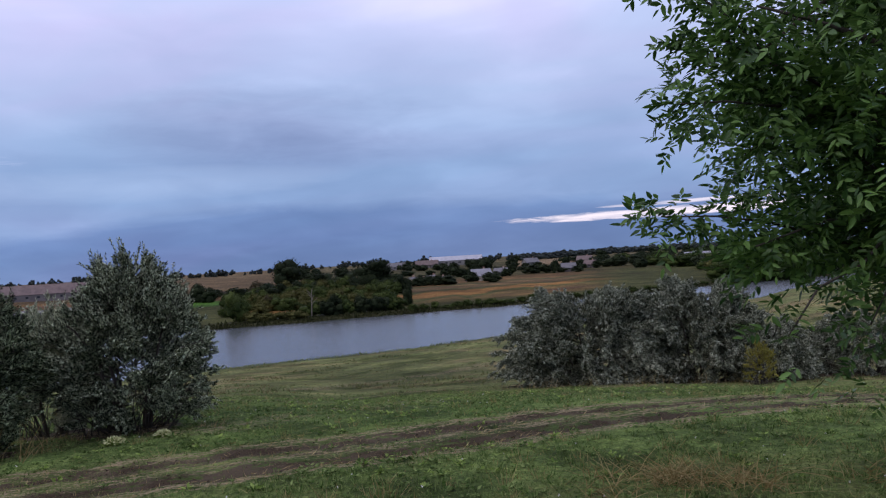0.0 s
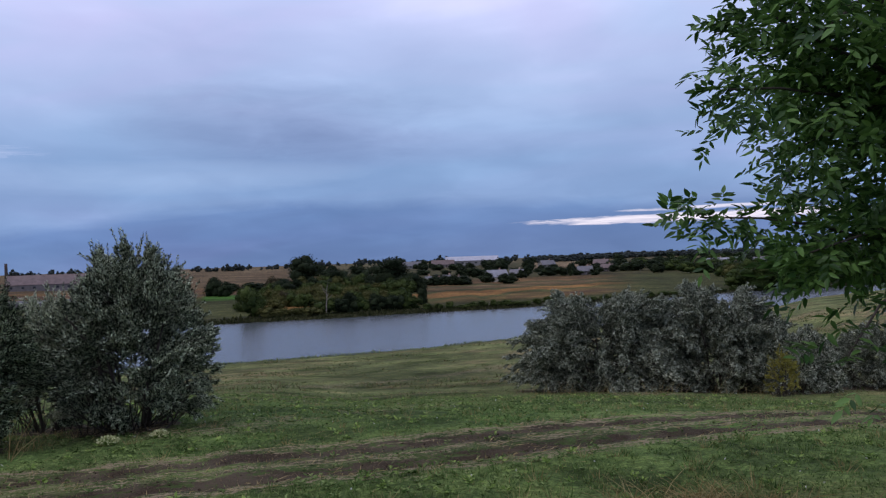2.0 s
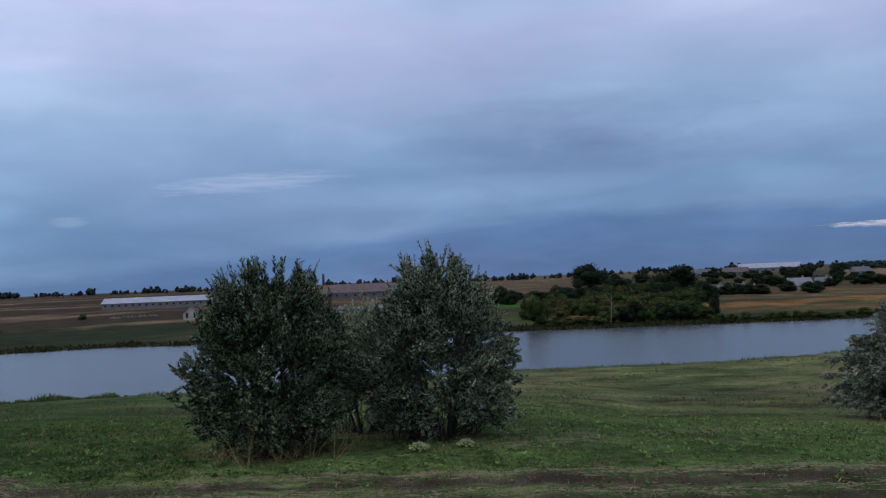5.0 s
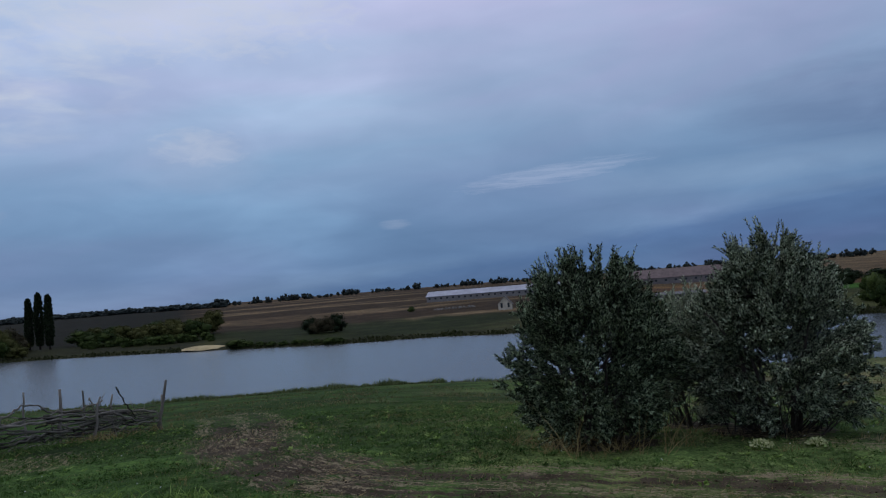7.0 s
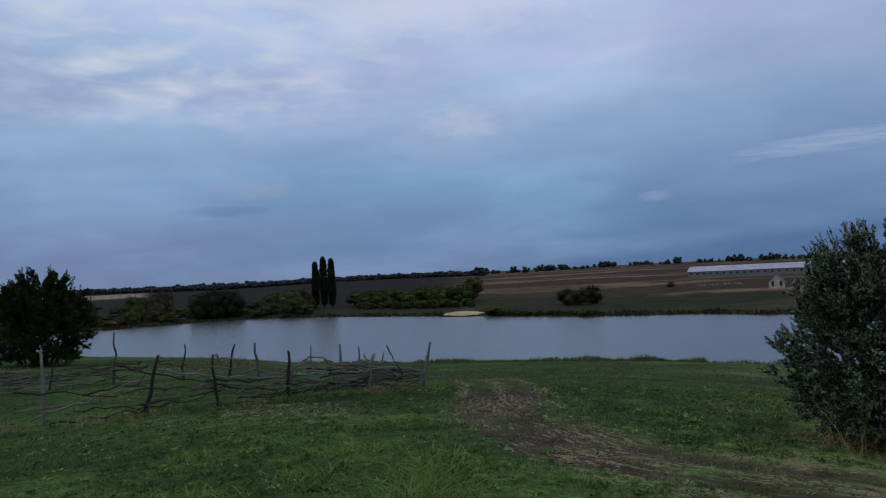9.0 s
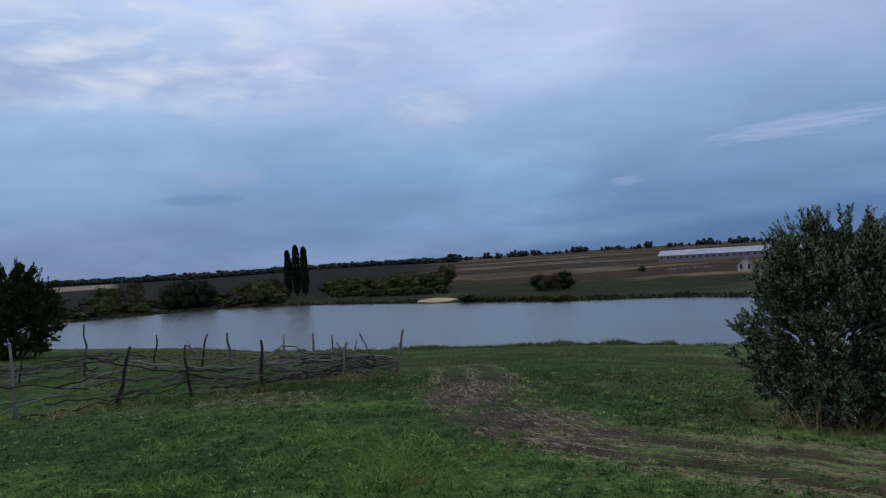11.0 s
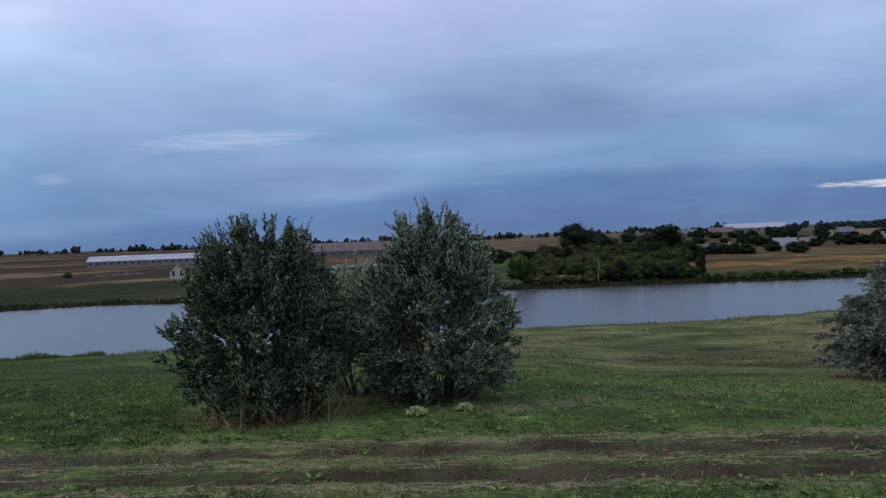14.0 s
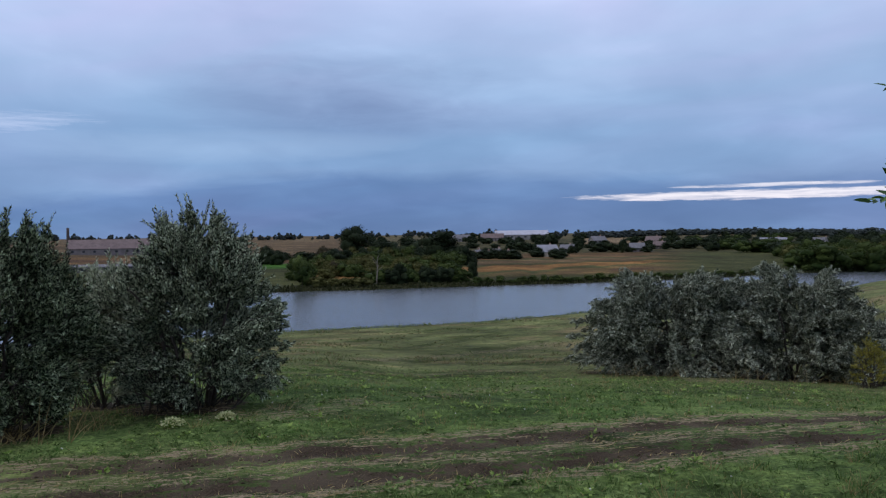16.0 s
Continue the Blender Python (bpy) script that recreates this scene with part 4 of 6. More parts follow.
# ---- wattle fence ----
def wattle_fence(posts, rails, label, seed, laid=(), first=0, reach=1.0):
    """Stakes, loose branches woven at random and rails laid by distance along the row (from one stake) and height."""
    rng = np.random.default_rng(seed)
    x0, y0 = posts[0][:2]
    z0 = on_ground(x0, y0)
    thing = empty("wattle_fence", x0, y0, z0, 0, label, "fence", "fence rows round a plot")
    feet = []
    for x, y, tall, lean in posts:
        z = on_ground(x, y)
        feet.append((x, y, z))
        k = np.linspace(0, 1, 6)[:, None]
        foot = np.array([x - x0, y - y0, z - z0 - 0.12])
        head = foot + [rng.normal(0, 0.10), lean + rng.normal(0.06, 0.12), tall * rng.uniform(0.88, 1.1) + 0.12]
        p = foot + (head - foot) * k + rng.normal(0, 0.022, (6, 3)) * (k > 0)
        from_arrays("post", *tube(p, np.linspace(0.050, 0.028, 6) * rng.uniform(0.75, 1.2), 7), POLE_WOOD, thing)
    feet = np.array(feet)
    run = np.concatenate([[0], np.cumsum(np.hypot(*np.diff(feet[:, :2], axis=0).T))])
    for i in range(rails):
        a = -0.4 + (run[-1] * reach - 1.4) * rng.uniform(0, 1) ** (0.36 if reach == 1.0 else 1.0)
        b = min(a + rng.uniform(1.6, 4.2), run[-1] + 0.15)
        s = np.linspace(a, b, 11)
        px, py, pz = (np.interp(s, run, feet[:, j]) for j in range(3))
        h0, h1 = ((i * 0.6180) % 1.0) * 0.72 + 0.06, rng.uniform(0.05, 0.80)
        h1 = h0 + 0.25 * (h1 - h0)
        weave = 0.05 * np.sin(s * math.pi / 1.0 + i * math.pi)
        p = np.stack([px - x0 + weave, py - y0 + rng.normal(0, 0.02, 11), pz - z0 + np.linspace(h0, h1, 11) + 0.05 * np.sin(s * rng.uniform(1, 3.5) + i) + rng.normal(0, 0.026, 11)], -1)
        r = rng.uniform(0.012, 0.027)
        from_arrays("rail", *tube(p, np.linspace(r, r * 0.5, 11), 6), POLE_WOOD, thing)
        if rng.uniform() < 0.35:
            m = p[6]
            q = m + np.linspace(0, 1, 4)[:, None] * [rng.normal(0, 0.1), rng.normal(0, 0.3), rng.uniform(0.2, 0.45)]
            from_arrays("branch_stub", *tube(q, np.linspace(r * 0.6, r * 0.25, 4), 5), POLE_WOOD, thing)
    for i, (s0, h0, s1, h1, s2, h2) in enumerate(laid):
        k = np.linspace(0, 1, 13)
        s = run[first] + np.interp(k, [0, 0.5, 1], [s0, s1, s2])
        h = h0 * (1 - k) * (1 - 2 * k) + 4 * h1 * k * (1 - k) + h2 * k * (2 * k - 1)
        px, py, pz = (np.interp(s, run, feet[:, j]) for j in range(3))
        p = np.stack([px - x0 + 0.06 * np.sin(s * math.pi / 0.9 + i * 2.1) + 0.05, py - y0 + rng.normal(0, 0.015, 13), pz - z0 + np.maximum(h, 0.03) + rng.normal(0, 0.024, 13)], -1)
        r = rng.uniform(0.018, 0.032)
        from_arrays("rail", *tube(p, np.linspace(r, r * 0.55, 13), 7), POLE_WOOD, thing)


LAID_LOW = [(-0.6, 0.8, -0.1, 0.72, 1.54, 0.47), (-0.3, 0.15, 0.86, 0.5, 2.28, 0.87), (0.1, 0.06, 1.06, 0.05, 2.3, 0.25), (1.86, 0.06, 2.74, 0.19, 3.6, 0.34), (1.74, 0.58, 2.58, 0.6, 3.73, 0.46),
            (4.12, 0.33, 4.88, 0.31, 5.68, 0.36), (4.59, 0.17, 5.3, 0.15, 5.87, 0.18), (6.08, 0.2, 7.33, 0.23, 8.68, 0.04), (6.5, 0.06, 7.07, 0.05, 7.79, 0.05)]
LAID_HIGH = [(1.57, 1.19, 2.36, 0.89, 4.03, 0.5), (2.4, 1.04, 3.75, 0.73, 5.55, 0.58), (3.09, 1.03, 3.76, 0.95, 5.56, 0.77), (3.74, 0.55, 4.74, 0.33, 6.42, 0.38), (4.01, 0.7, 4.83, 0.62, 5.89, 0.45),
             (5.67, 0.74, 6.48, 1.02, 7.28, 0.92), (7.04, 0.94, 7.93, 0.78, 8.98, 0.99), (5.7, 0.64, 7.6, 0.59, 8.86, 0.6), (5.9, 0.52, 7.7, 0.29, 9.37, 0.22)]
LAID_END = [(8.51, 0.6, 9.64, 0.66, 11.1, 0.47), (9.22, 0.64, 9.98, 0.39, 11.1, 0.39), (9.34, 0.42, 10.1, 0.42, 11.1, 0.45), (9.37, 0.22, 10.2, 0.26, 11.1, 0.26), (9.59, 0.09, 10.3, 0.1, 11.1, 0.14), (9.73, 0.32, 10.3, 0.22, 10.96, 0.06),
            (8.82, 0.09, 9.71, 0.1, 10.82, 0.03), (9.4, 1.32, 9.6, 0.92, 9.98, 0.47), (8.59, 1.1, 8.7, 0.82, 8.9, 0.55), (3.75, 1.24, 3.87, 1.14, 4.06, 0.99)]
wattle_fence([(-20.8, -3.2, 1.3, 0.0), (-20.5, -1.0, 1.35, 0.05), (-20.45, 1.2, 1.5, 0.05), (-20.0, 3.27, 1.42, 0.1), (-20.0, 4.94, 1.3, 0.02), (-20.25, 6.77, 1.18, 0.0),
              (-21.35, 8.5, 1.25, 0.05), (-21.6, 9.43, 1.15, 0.08), (-21.75, 10.1, 1.05, -0.02), (-22.4, 11.6, 1.3, 0.05)], 66, "rough wattle fence of crooked weathered branches and stakes", 31, LAID_LOW + LAID_HIGH + LAID_END, 2)
wattle_fence([(-22.6, 11.7, 1.0, 0.0), (-23.4, 9.9, 1.2, 0.05), (-24.5, 8.7, 1.2, 0.05), (-25.3, 7.3, 1.15, 0.05), (-26.2, 6.5, 1.15, 0.2), (-27.7, 5.3, 1.35, 0.12), (-30.5, 3.4, 1.6, 0.12), (-31.5, 1.4, 1.2, 0.0), (-33.0, -1.5, 1.2, 0.1)],
             44, "back row of a crooked branch fence round a plot", 32)

# ---- grass and weeds ----
def blades(name, count, d_lo, d_hi, az_lo, az_hi, tall, wide, mat, label, keep, seed, power=0.5):
    rng = np.random.default_rng(seed)
    u = rng.uniform(0, 1, count)
    d = (d_lo ** power + u * (d_hi ** power - d_lo ** power)) ** (1 / power)
    az = np.radians(rng.uniform(az_lo, az_hi, count))
    x, y = -np.sin(az) * d, np.cos(az) * d
    o, run = along_track(x, y)
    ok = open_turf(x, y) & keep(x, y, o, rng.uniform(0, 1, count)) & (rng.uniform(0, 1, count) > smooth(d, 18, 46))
    x, y, d = x[ok], y[ok], d[ok]
    n = len(x)
    patchy = np.clip(1 + 0.5 * waves(x, y, 1.6, 12) + 0.35 * waves(x, y, 0.35, 11), 0.35, 2)
    h = tall * rng.uniform(0.45, 1.3, n) * patchy
    th, lean = rng.uniform(0, 2 * math.pi, n), rng.normal(0, 0.75, (n, 2))
    w = wide * rng.uniform(0.6, 1.3, n) * (0.7 + d / 30)
    z = relief(x, y) - 0.01
    dx, dy = np.cos(th) * w, np.sin(th) * w
    v = np.stack([np.stack([x - dx, y - dy, z], -1), np.stack([x + dx, y + dy, z], -1), np.stack([x + lean[:, 0] * h, y + lean[:, 1] * h, z + h], -1)], 1)
    return tagged(from_arrays(name, v.reshape(-1, 3), np.arange(3 * n).reshape(-1, 3), mat), label, "grass", kind="stuff")


blades("grass", 260000, 4.2, 46, -36, 46, 0.032, 0.0062, BLADES, "short grazed green pasture grass", lambda x, y, o, r: (np.abs(o) + 0.15 * waves(x, y, 3.0, 23) > 0.82 + 0.4 * r) | (r < 0.10 + 0.25 * (np.abs(o) < 0.25)), 41)
blades("dry_grass", 80000, 4.2, 46, -36, 93, 0.042, 0.0042, BLADES_DRY, "dry straw-coloured blades among the grass", lambda x, y, o, r: r < 0.35 + 0.4 * waves(x, y, 0.8, 17) + 0.25 * (np.abs(np.abs(o) - 0.95) < 0.2), 42)

blades("lush_grass", 200000, 4.2, 46, 38, 95, 0.036, 0.0062, BLADES_LUSH, "short dark green grass by the branch fence", lambda x, y, o, r: np.abs(o) + 0.5 * waves(x, y, 1.4, 24) > 0.35 + 1.0 * r, 43)


def clumps(name, count, per, d_hi, az_lo, az_hi, tall, wide, mat, label, seed):
    """Uneven tussocks scattered through the turf."""
    rng = np.random.default_rng(seed)
    d = 4.5 + (d_hi - 4.5) * rng.uniform(0, 1, count) ** 1.3
    az = np.radians(rng.uniform(az_lo, az_hi, count))
    x, y = -np.sin(az) * d, np.cos(az) * d
    ok = open_turf(x, y) & (np.abs(along_track(x, y)[0]) > 1.15) & (rng.uniform(-1, 1, count) < waves(x, y, 0.7, seed) + 0.3)
    x, y, size = x[ok], y[ok], rng.uniform(0.5, 1.6, ok.sum())
    x, y, size = (np.repeat(a, per) for a in (x, y, size))
    n = len(x)
    th, r = rng.uniform(0, 6.28, n), np.abs(rng.normal(0, 0.055, n)) * size
    x, y = x + np.cos(th) * r, y + np.sin(th) * r
    h = tall * size * rng.uniform(0.4, 1.2, n)
    lean = np.stack([np.cos(th), np.sin(th)], -1) * rng.uniform(0.1, 1.0, (n, 1))
    z = relief(x, y) - 0.01
    a = rng.uniform(0, 6.28, n)
    dx, dy = np.cos(a) * wide, np.sin(a) * wide
    v = np.stack([np.stack([x - dx, y - dy, z], -1), np.stack([x + dx, y + dy, z], -1), np.stack([x + lean[:, 0] * h, y + lean[:, 1] * h, z + h], -1)], 1)
    return tagged(from_arrays(name, v.reshape(-1, 3), np.arange(3 * n).reshape(-1, 3), mat), label, "grass", kind="stuff")


clumps("tussock_grass", 2400, 20, 24, -36, 50, 0.065, 0.006, BLADES, "uneven green tussocks in the grazed turf", 51)
clumps("tussock_grass", 2000, 20, 24, 30, 93, 0.07, 0.006, BLADES_LUSH, "dark green tussocks in the grazed turf", 52)
clumps("straw_tussock", 1200, 14, 26, -36, 60, 0.11, 0.0035, BLADES_DRY, "thin straw-coloured tussocks in the turf", 53)


def rosettes(name, count, per, leaf, az_lo, az_hi, mat, label, seed, density=0.0):
    """Low broad-leaved herbs pressed into the turf, in patches."""
    rng = np.random.default_rng(seed)
    d = 4.3 + 21 * rng.uniform(0, 1, count) ** 1.25
    az = np.radians(rng.uniform(az_lo, az_hi, count))
    x, y = -np.sin(az) * d, np.cos(az) * d
    o = np.abs(along_track(x, y)[0] + 0.1)
    ok = open_turf(x, y) & ((o > 1.0) | (rng.uniform(0, 1, count) < 0.10)) & (rng.uniform(-0.9, 0.9, count) < waves(x, y, 1.1, seed) + density)
    x, y, size = x[ok], y[ok], leaf * rng.uniform(0.6, 1.5, ok.sum()) * (0.8 + d[ok] / 40)
    x, y, size = (np.repeat(a, per) for a in (x, y, size))
    n = len(x)
    th = rng.uniform(0, 6.28, n)
    along = unit(np.stack([np.cos(th), np.sin(th), rng.uniform(0.05, 0.75, n)], -1))
    at = np.stack([x + np.cos(th) * size * 0.25, y + np.sin(th) * size * 0.25, relief(x, y) + rng.uniform(0.004, 0.022, n)], -1)
    side = unit(np.cross(along, [0, 0, 1.0]) + rng.normal(0, 0.25, (n, 3)))
    lv, lf = leaf_arrays(at, along, side, size * rng.uniform(0.6, 1.2, n), size * rng.uniform(0.35, 0.6, n), 0.15)
    return tagged(from_arrays(name, lv, lf, mat), label, "weeds", kind="stuff")


rosettes("turf_herbs", 11000, 8, 0.042, -36, 46, BLADES, "small broad-leaved herbs in the grazed turf", 61)
rosettes("turf_herbs", 8000, 8, 0.045, 34, 94, BLADES_LUSH, "dark clover patches in the turf by the fence", 62)
rosettes("turf_herbs", 3200, 9, 0.055, -36, 94, WEED, "fresh green clover patches in the turf", 63, -0.35)


def clods(count, seed):
    """Crumbs of dark soil thrown up along the ruts."""
    rng = np.random.default_rng(seed)
    x, y = rng.uniform(-17, 7, count), rng.uniform(4.5, 14, count)
    w = land_wear_shade(x, y)[:, 0]
    ok = (w > rng.uniform(0.25, 1.0, count)) & open_turf(x, y)
    x, y = x[ok], y[ok]
    n = len(x)
    size = 0.005 + 0.012 * rng.uniform(0, 1, n) ** 2.5
    form = np.array([(1, 0, 0), (0, 1, 0), (-1, 0, 0), (0, -1, 0), (0, 0, 0.8), (0, 0, -0.6)], float)
    v = form[None] * rng.uniform(0.6, 1.4, (n, 6, 1)) * size[:, None, None] + rng.normal(0, 0.2, (n, 6, 3)) * size[:, None, None]
    a = rng.uniform(0, 6.28, n)
    cs, sn = np.cos(a)[:, None], np.sin(a)[:, None]
    v = np.stack([v[..., 0] * cs - v[..., 1] * sn + x[:, None], v[..., 0] * sn + v[..., 1] * cs + y[:, None], v[..., 2] + (relief(x, y) + size * 0.25)[:, None]], -1)
    tri = np.array([(0, 1, 4), (1, 2, 4), (2, 3, 4), (3, 0, 4), (1, 0, 5), (2, 1, 5), (3, 2, 5), (0, 3, 5)])
    tagged(from_arrays("soil_clods", v.reshape(-1, 3), (tri[None] + (np.arange(n) * 6)[:, None, None]).reshape(-1, 3), SOIL), "crumbs of dark soil along the track", "soil", kind="stuff")


def straw_litter(count, seed):
    """Dry stalks lying flat on the track."""
    rng = np.random.default_rng(seed)
    x, y = rng.uniform(-17, 9, count), rng.uniform(4.5, 15, count)
    ok = land_wear_shade(x, y)[:, 1] + 0.25 * waves(x, y, 2.0, 64) > rng.uniform(0.15, 0.8, count)
    x, y = x[ok], y[ok]
    n = len(x)
    th = rng.normal(0.35, 0.9, n)
    along = unit(np.stack([np.cos(th), np.sin(th), rng.normal(0.05, 0.12, n)], -1))
    at = np.stack([x, y, relief(x, y) + rng.uniform(0.004, 0.018, n)], -1)
    lv, lf = leaf_arrays(at, along, unit(np.cross(along, rng.normal(0, 0.3, (n, 3)) + [0, 0, 1.0])), rng.uniform(0.05, 0.20, n), rng.uniform(0.005, 0.012, n), 0.1)
    tagged(from_arrays("straw_litter", lv, lf, BLADES_DRY), "dry stalks lying along the worn track", "straw", kind="stuff")


clods(26000, 65)
straw_litter(40000, 66)


def flecks(count, seed):
    """Tiny white flowers in the turf."""
    rng = np.random.default_rng(seed)
    d, az = rng.uniform(4.8, 18, count), np.radians(rng.uniform(-34, 92, count))
    x, y = -np.sin(az) * d, np.cos(az) * d
    ok = np.abs(along_track(x, y)[0]) > 1.3
    x, y, count = x[ok], y[ok], int(ok.sum())
    z = relief(x, y) + rng.uniform(0.03, 0.07, count)
    at = np.repeat(np.stack([x, y, z], -1), 4, 0)
    along = unit(rng.normal(size=(4 * count, 3)) + [0, 0, 0.8])
    size = np.full(4 * count, 0.013)
    lv, lf = leaf_arrays(at, along, unit(np.cross(along, rng.normal(size=(4 * count, 3)))), size, size)
    tagged(from_arrays("white_flowers", lv, lf, PETAL), "tiny white flowers scattered in the turf", "flowers", kind="stuff")


flecks(220, 57)


def bank_tufts(count, seed):
    """Coarse grass tufts on the slope down to the lake."""
    rng = np.random.default_rng(seed)
    d = 24 * (105 / 24) ** rng.uniform(0, 1, count)
    az = rng.uniform(-34, 92, count)
    s = np.interp(az, SHORE_AZ, SHORE_D)
    x, y = -np.sin(np.radians(az)) * d, np.cos(np.radians(az)) * d
    ok = (d < s + 1) & (rng.uniform(0, 1, count) < smooth(d, 24, 48)) & (rng.uniform(-0.3, 1.6, count) < 0.2 + 1.2 * waves(x, y, 0.5, 18))
    x, y, d = x[ok], y[ok], d[ok]
    x, y, d = (np.repeat(a, 5) for a in (x, y, d))
    n = len(x)
    x, y = x + rng.normal(0, 0.12, n), y + rng.normal(0, 0.12, n)
    h = rng.uniform(0.04, 0.14, n) * np.clip(1 + 0.9 * waves(x, y, 0.3, 19), 0.4, 2)
    w = 0.012 + 0.0005 * d
    th, lean = rng.uniform(0, 6.28, n), rng.normal(0, 0.5, (n, 2))
    z = relief(x, y) - 0.02
    v = np.stack([np.stack([x - np.cos(th) * w, y - np.sin(th) * w, z], -1), np.stack([x + np.cos(th) * w, y + np.sin(th) * w, z], -1), np.stack([x + lean[:, 0] * h, y + lean[:, 1] * h, z + h], -1)], 1)
    cut = rng.uniform(0, 1, n // 5) < 0.38
    cut = np.repeat(cut, 5)
    for name, pick, mat, label in (("bank_grass", ~cut, BANK_GREEN, "coarse green grass tufts on the slope to the lake"), ("bank_dry_grass", cut, BANK_DRY, "dry brownish grass tufts on the slope")):
        p = v[pick].reshape(-1, 3)
        tagged(from_arrays(name, p, np.arange(len(p)).reshape(-1, 3), mat), label, "grass", kind="stuff")


bank_tufts(42000, 45)


def shore_weeds(count, az_lo, az_hi, tall, seed):
    """A ragged fringe of tall weeds on the near shore."""
    rng = np.random.default_rng(seed)
    az = rng.uniform(az_lo, az_hi, count)
    d = np.interp(az, SHORE_AZ, SHORE_D) - rng.uniform(0.2, 3.0, count)
    x, y = -np.sin(np.radians(az)) * d, np.cos(np.radians(az)) * d
    h = tall * rng.uniform(0.3, 1.1, count) * np.clip(0.7 + 0.7 * waves(x, y, 0.8, seed), 0.15, 2)
    at = np.stack([x, y, relief(x, y) - 0.02], -1)
    along = unit(np.concatenate([rng.normal(0, 0.35, (count, 2)), np.ones((count, 1))], 1))
    lv, lf = leaf_arrays(at, along, unit(np.cross(along, rng.normal(size=(count, 3)))), h, np.full(count, 0.10))
    tagged(from_arrays("shore_weeds", lv, lf, BANK_GREEN), "ragged fringe of green weeds on the lake shore", "weeds", kind="stuff")


shore_weeds(4500, 44, 64, 0.75, 46)
shore_weeds(2500, -6, 44, 0.45, 47)
shore_weeds(2500, 64, 90, 0.6, 48)


def reed_belt(count, seed):
    """Dark reeds and undercut bank along the far shore."""
    rng = np.random.default_rng(seed)
    az = rng.uniform(-32, 92, count)
    az = az[(az < 59.2) | (az > 62.4)]
    count = len(az)
    d = np.interp(az, FAR_AZ, FAR_D) + rng.uniform(-0.3, 3.5, count)
    x, y = -np.sin(np.radians(az)) * d, np.cos(np.radians(az)) * d
    at = np.stack([x, y, np.maximum(relief(x, y), -10.02)], -1)
    along = unit(np.concatenate([rng.normal(0, 0.3, (count, 2)), np.ones((count, 1))], 1))
    h = rng.uniform(0.25, 0.8, count) * np.clip(0.8 + 0.6 * waves(az * 8, d * 0, 0.6, 9), 0.4, 1.6)
    lv, lf = leaf_arrays(at, along, unit(np.cross(along, rng.normal(size=(count, 3)))), h, np.full(count, 0.5))
    tagged(from_arrays("reed_belt", lv, lf, REED), "dark belt of reeds along the far shore", "reeds", kind="stuff")


reed_belt(7000, 49)


def tuft(name, x, y, n, spread, tall, wide, mat, label, category="grass", group="", seed=1, arch=0.5):
    """A clump of long blades, each of three bent segments."""
    rng = np.random.default_rng(seed)
    thing = empty(name, x, y, on_ground(x, y) - 0.01, 0, label, category, group)
    foot = np.concatenate([rng.normal(0, spread, (n, 2)), np.zeros((n, 1))], 1)
    lean = unit(np.concatenate([rng.normal(0, arch, (n, 2)), np.ones((n, 1))], 1))
    h = tall * rng.uniform(0.5, 1.15, n)[:, None]
    side = unit(np.cross(lean, rng.normal(size=(n, 3)))) * wide
    bend = np.concatenate([lean[:, :2], np.zeros((n, 1))], 1)
    rows = []
    for s in (0, 0.35, 0.7):
        c = foot + lean * h * s + bend * h * s * s * 0.8 - np.array([0, 0, 0.25]) * h * s * s * arch
        rows += [c - side * (1 - s), c + side * (1 - s)]
    c = foot + lean * h + bend * h * 0.8 - np.array([0, 0, 0.25]) * h * arch
    v = np.stack(rows + [c], 1)
    i = np.arange(n)[:, None] * 7
    quads = np.concatenate([i + [0, 1, 3, 2], i + [2, 3, 5, 4]])
    tagged(from_arrays("blade", v.reshape(-1, 3), [quads, i + [4, 5, 6]], mat, thing), kind="stuff")
    return thing


rng = np.random.default_rng(55)
for i, (x, y) in enumerate([(-6.0, 9.5), (-6.4, 9.35), (-5.9, 9.8), (-6.9, 9.4), (-5.4, 10.2), (-7.5, 9.6), (-6.6, 9.2)]):
    tuft("dry_tuft", x, y, 26, 0.09, 0.42, 0.004, BLADES_DRY, "tall dry grass tuft at the foot of a bush", group="dry tufts by the bushes", seed=60 + i)
for i, (x, y) in enumerate([(-5.58, 9.47), (-5.26, 9.52), (-6.2, 9.1)]):
    tuft("dry_stalks", x, y, 7, 0.06, 0.85, 0.006, BLADES_DRY, "tall dry stalks beside a dark bush", group="dry stalks by the bushes", seed=160 + i, arch=0.35)
for i in range(7):
    tuft("dry_tuft", 2.6 + 1.2 * i + rng.normal(0, 0.2), 26.9 + rng.normal(0, 0.3) - 0.14 * i, 14, 0.25, 0.7, 0.006, BLADES_DRY, "tall dry grass along the thicket's edge", group="dry tufts by the thicket", seed=80 + i)
for i in range(11):
    tuft("dry_tuft", rng.uniform(1.1, 3.4), rng.uniform(5.9, 6.6), 46, 0.12, 0.34, 0.0045, BLADES_DRY, "dry tangled grass clump near the ash tree", group="dry clumps under the tree", seed=100 + i, arch=0.8)
for i, (x, y, s) in enumerate([(-7.95, 4.74, 0.26), (-7.3, 4.3, 0.34), (-7.05, 4.05, 0.3), (-8.75, 5.2, 0.26), (-10.2, 4.5, 0.24), (-8.9, 3.65, 0.22), (-8.5, 2.5, 0.24), (-7.6, 4.6, 0.28), (-10.0, 4.9, 0.2), (-11.6, 3.0, 0.2)]):
    tuft("weed_tuft", x, y, 130, 0.20, s * 0.85, 0.008, WEED, "bright green leafy weed tuft in short grass", "weed", "weeds in the pasture", seed=120 + i, arch=0.6)
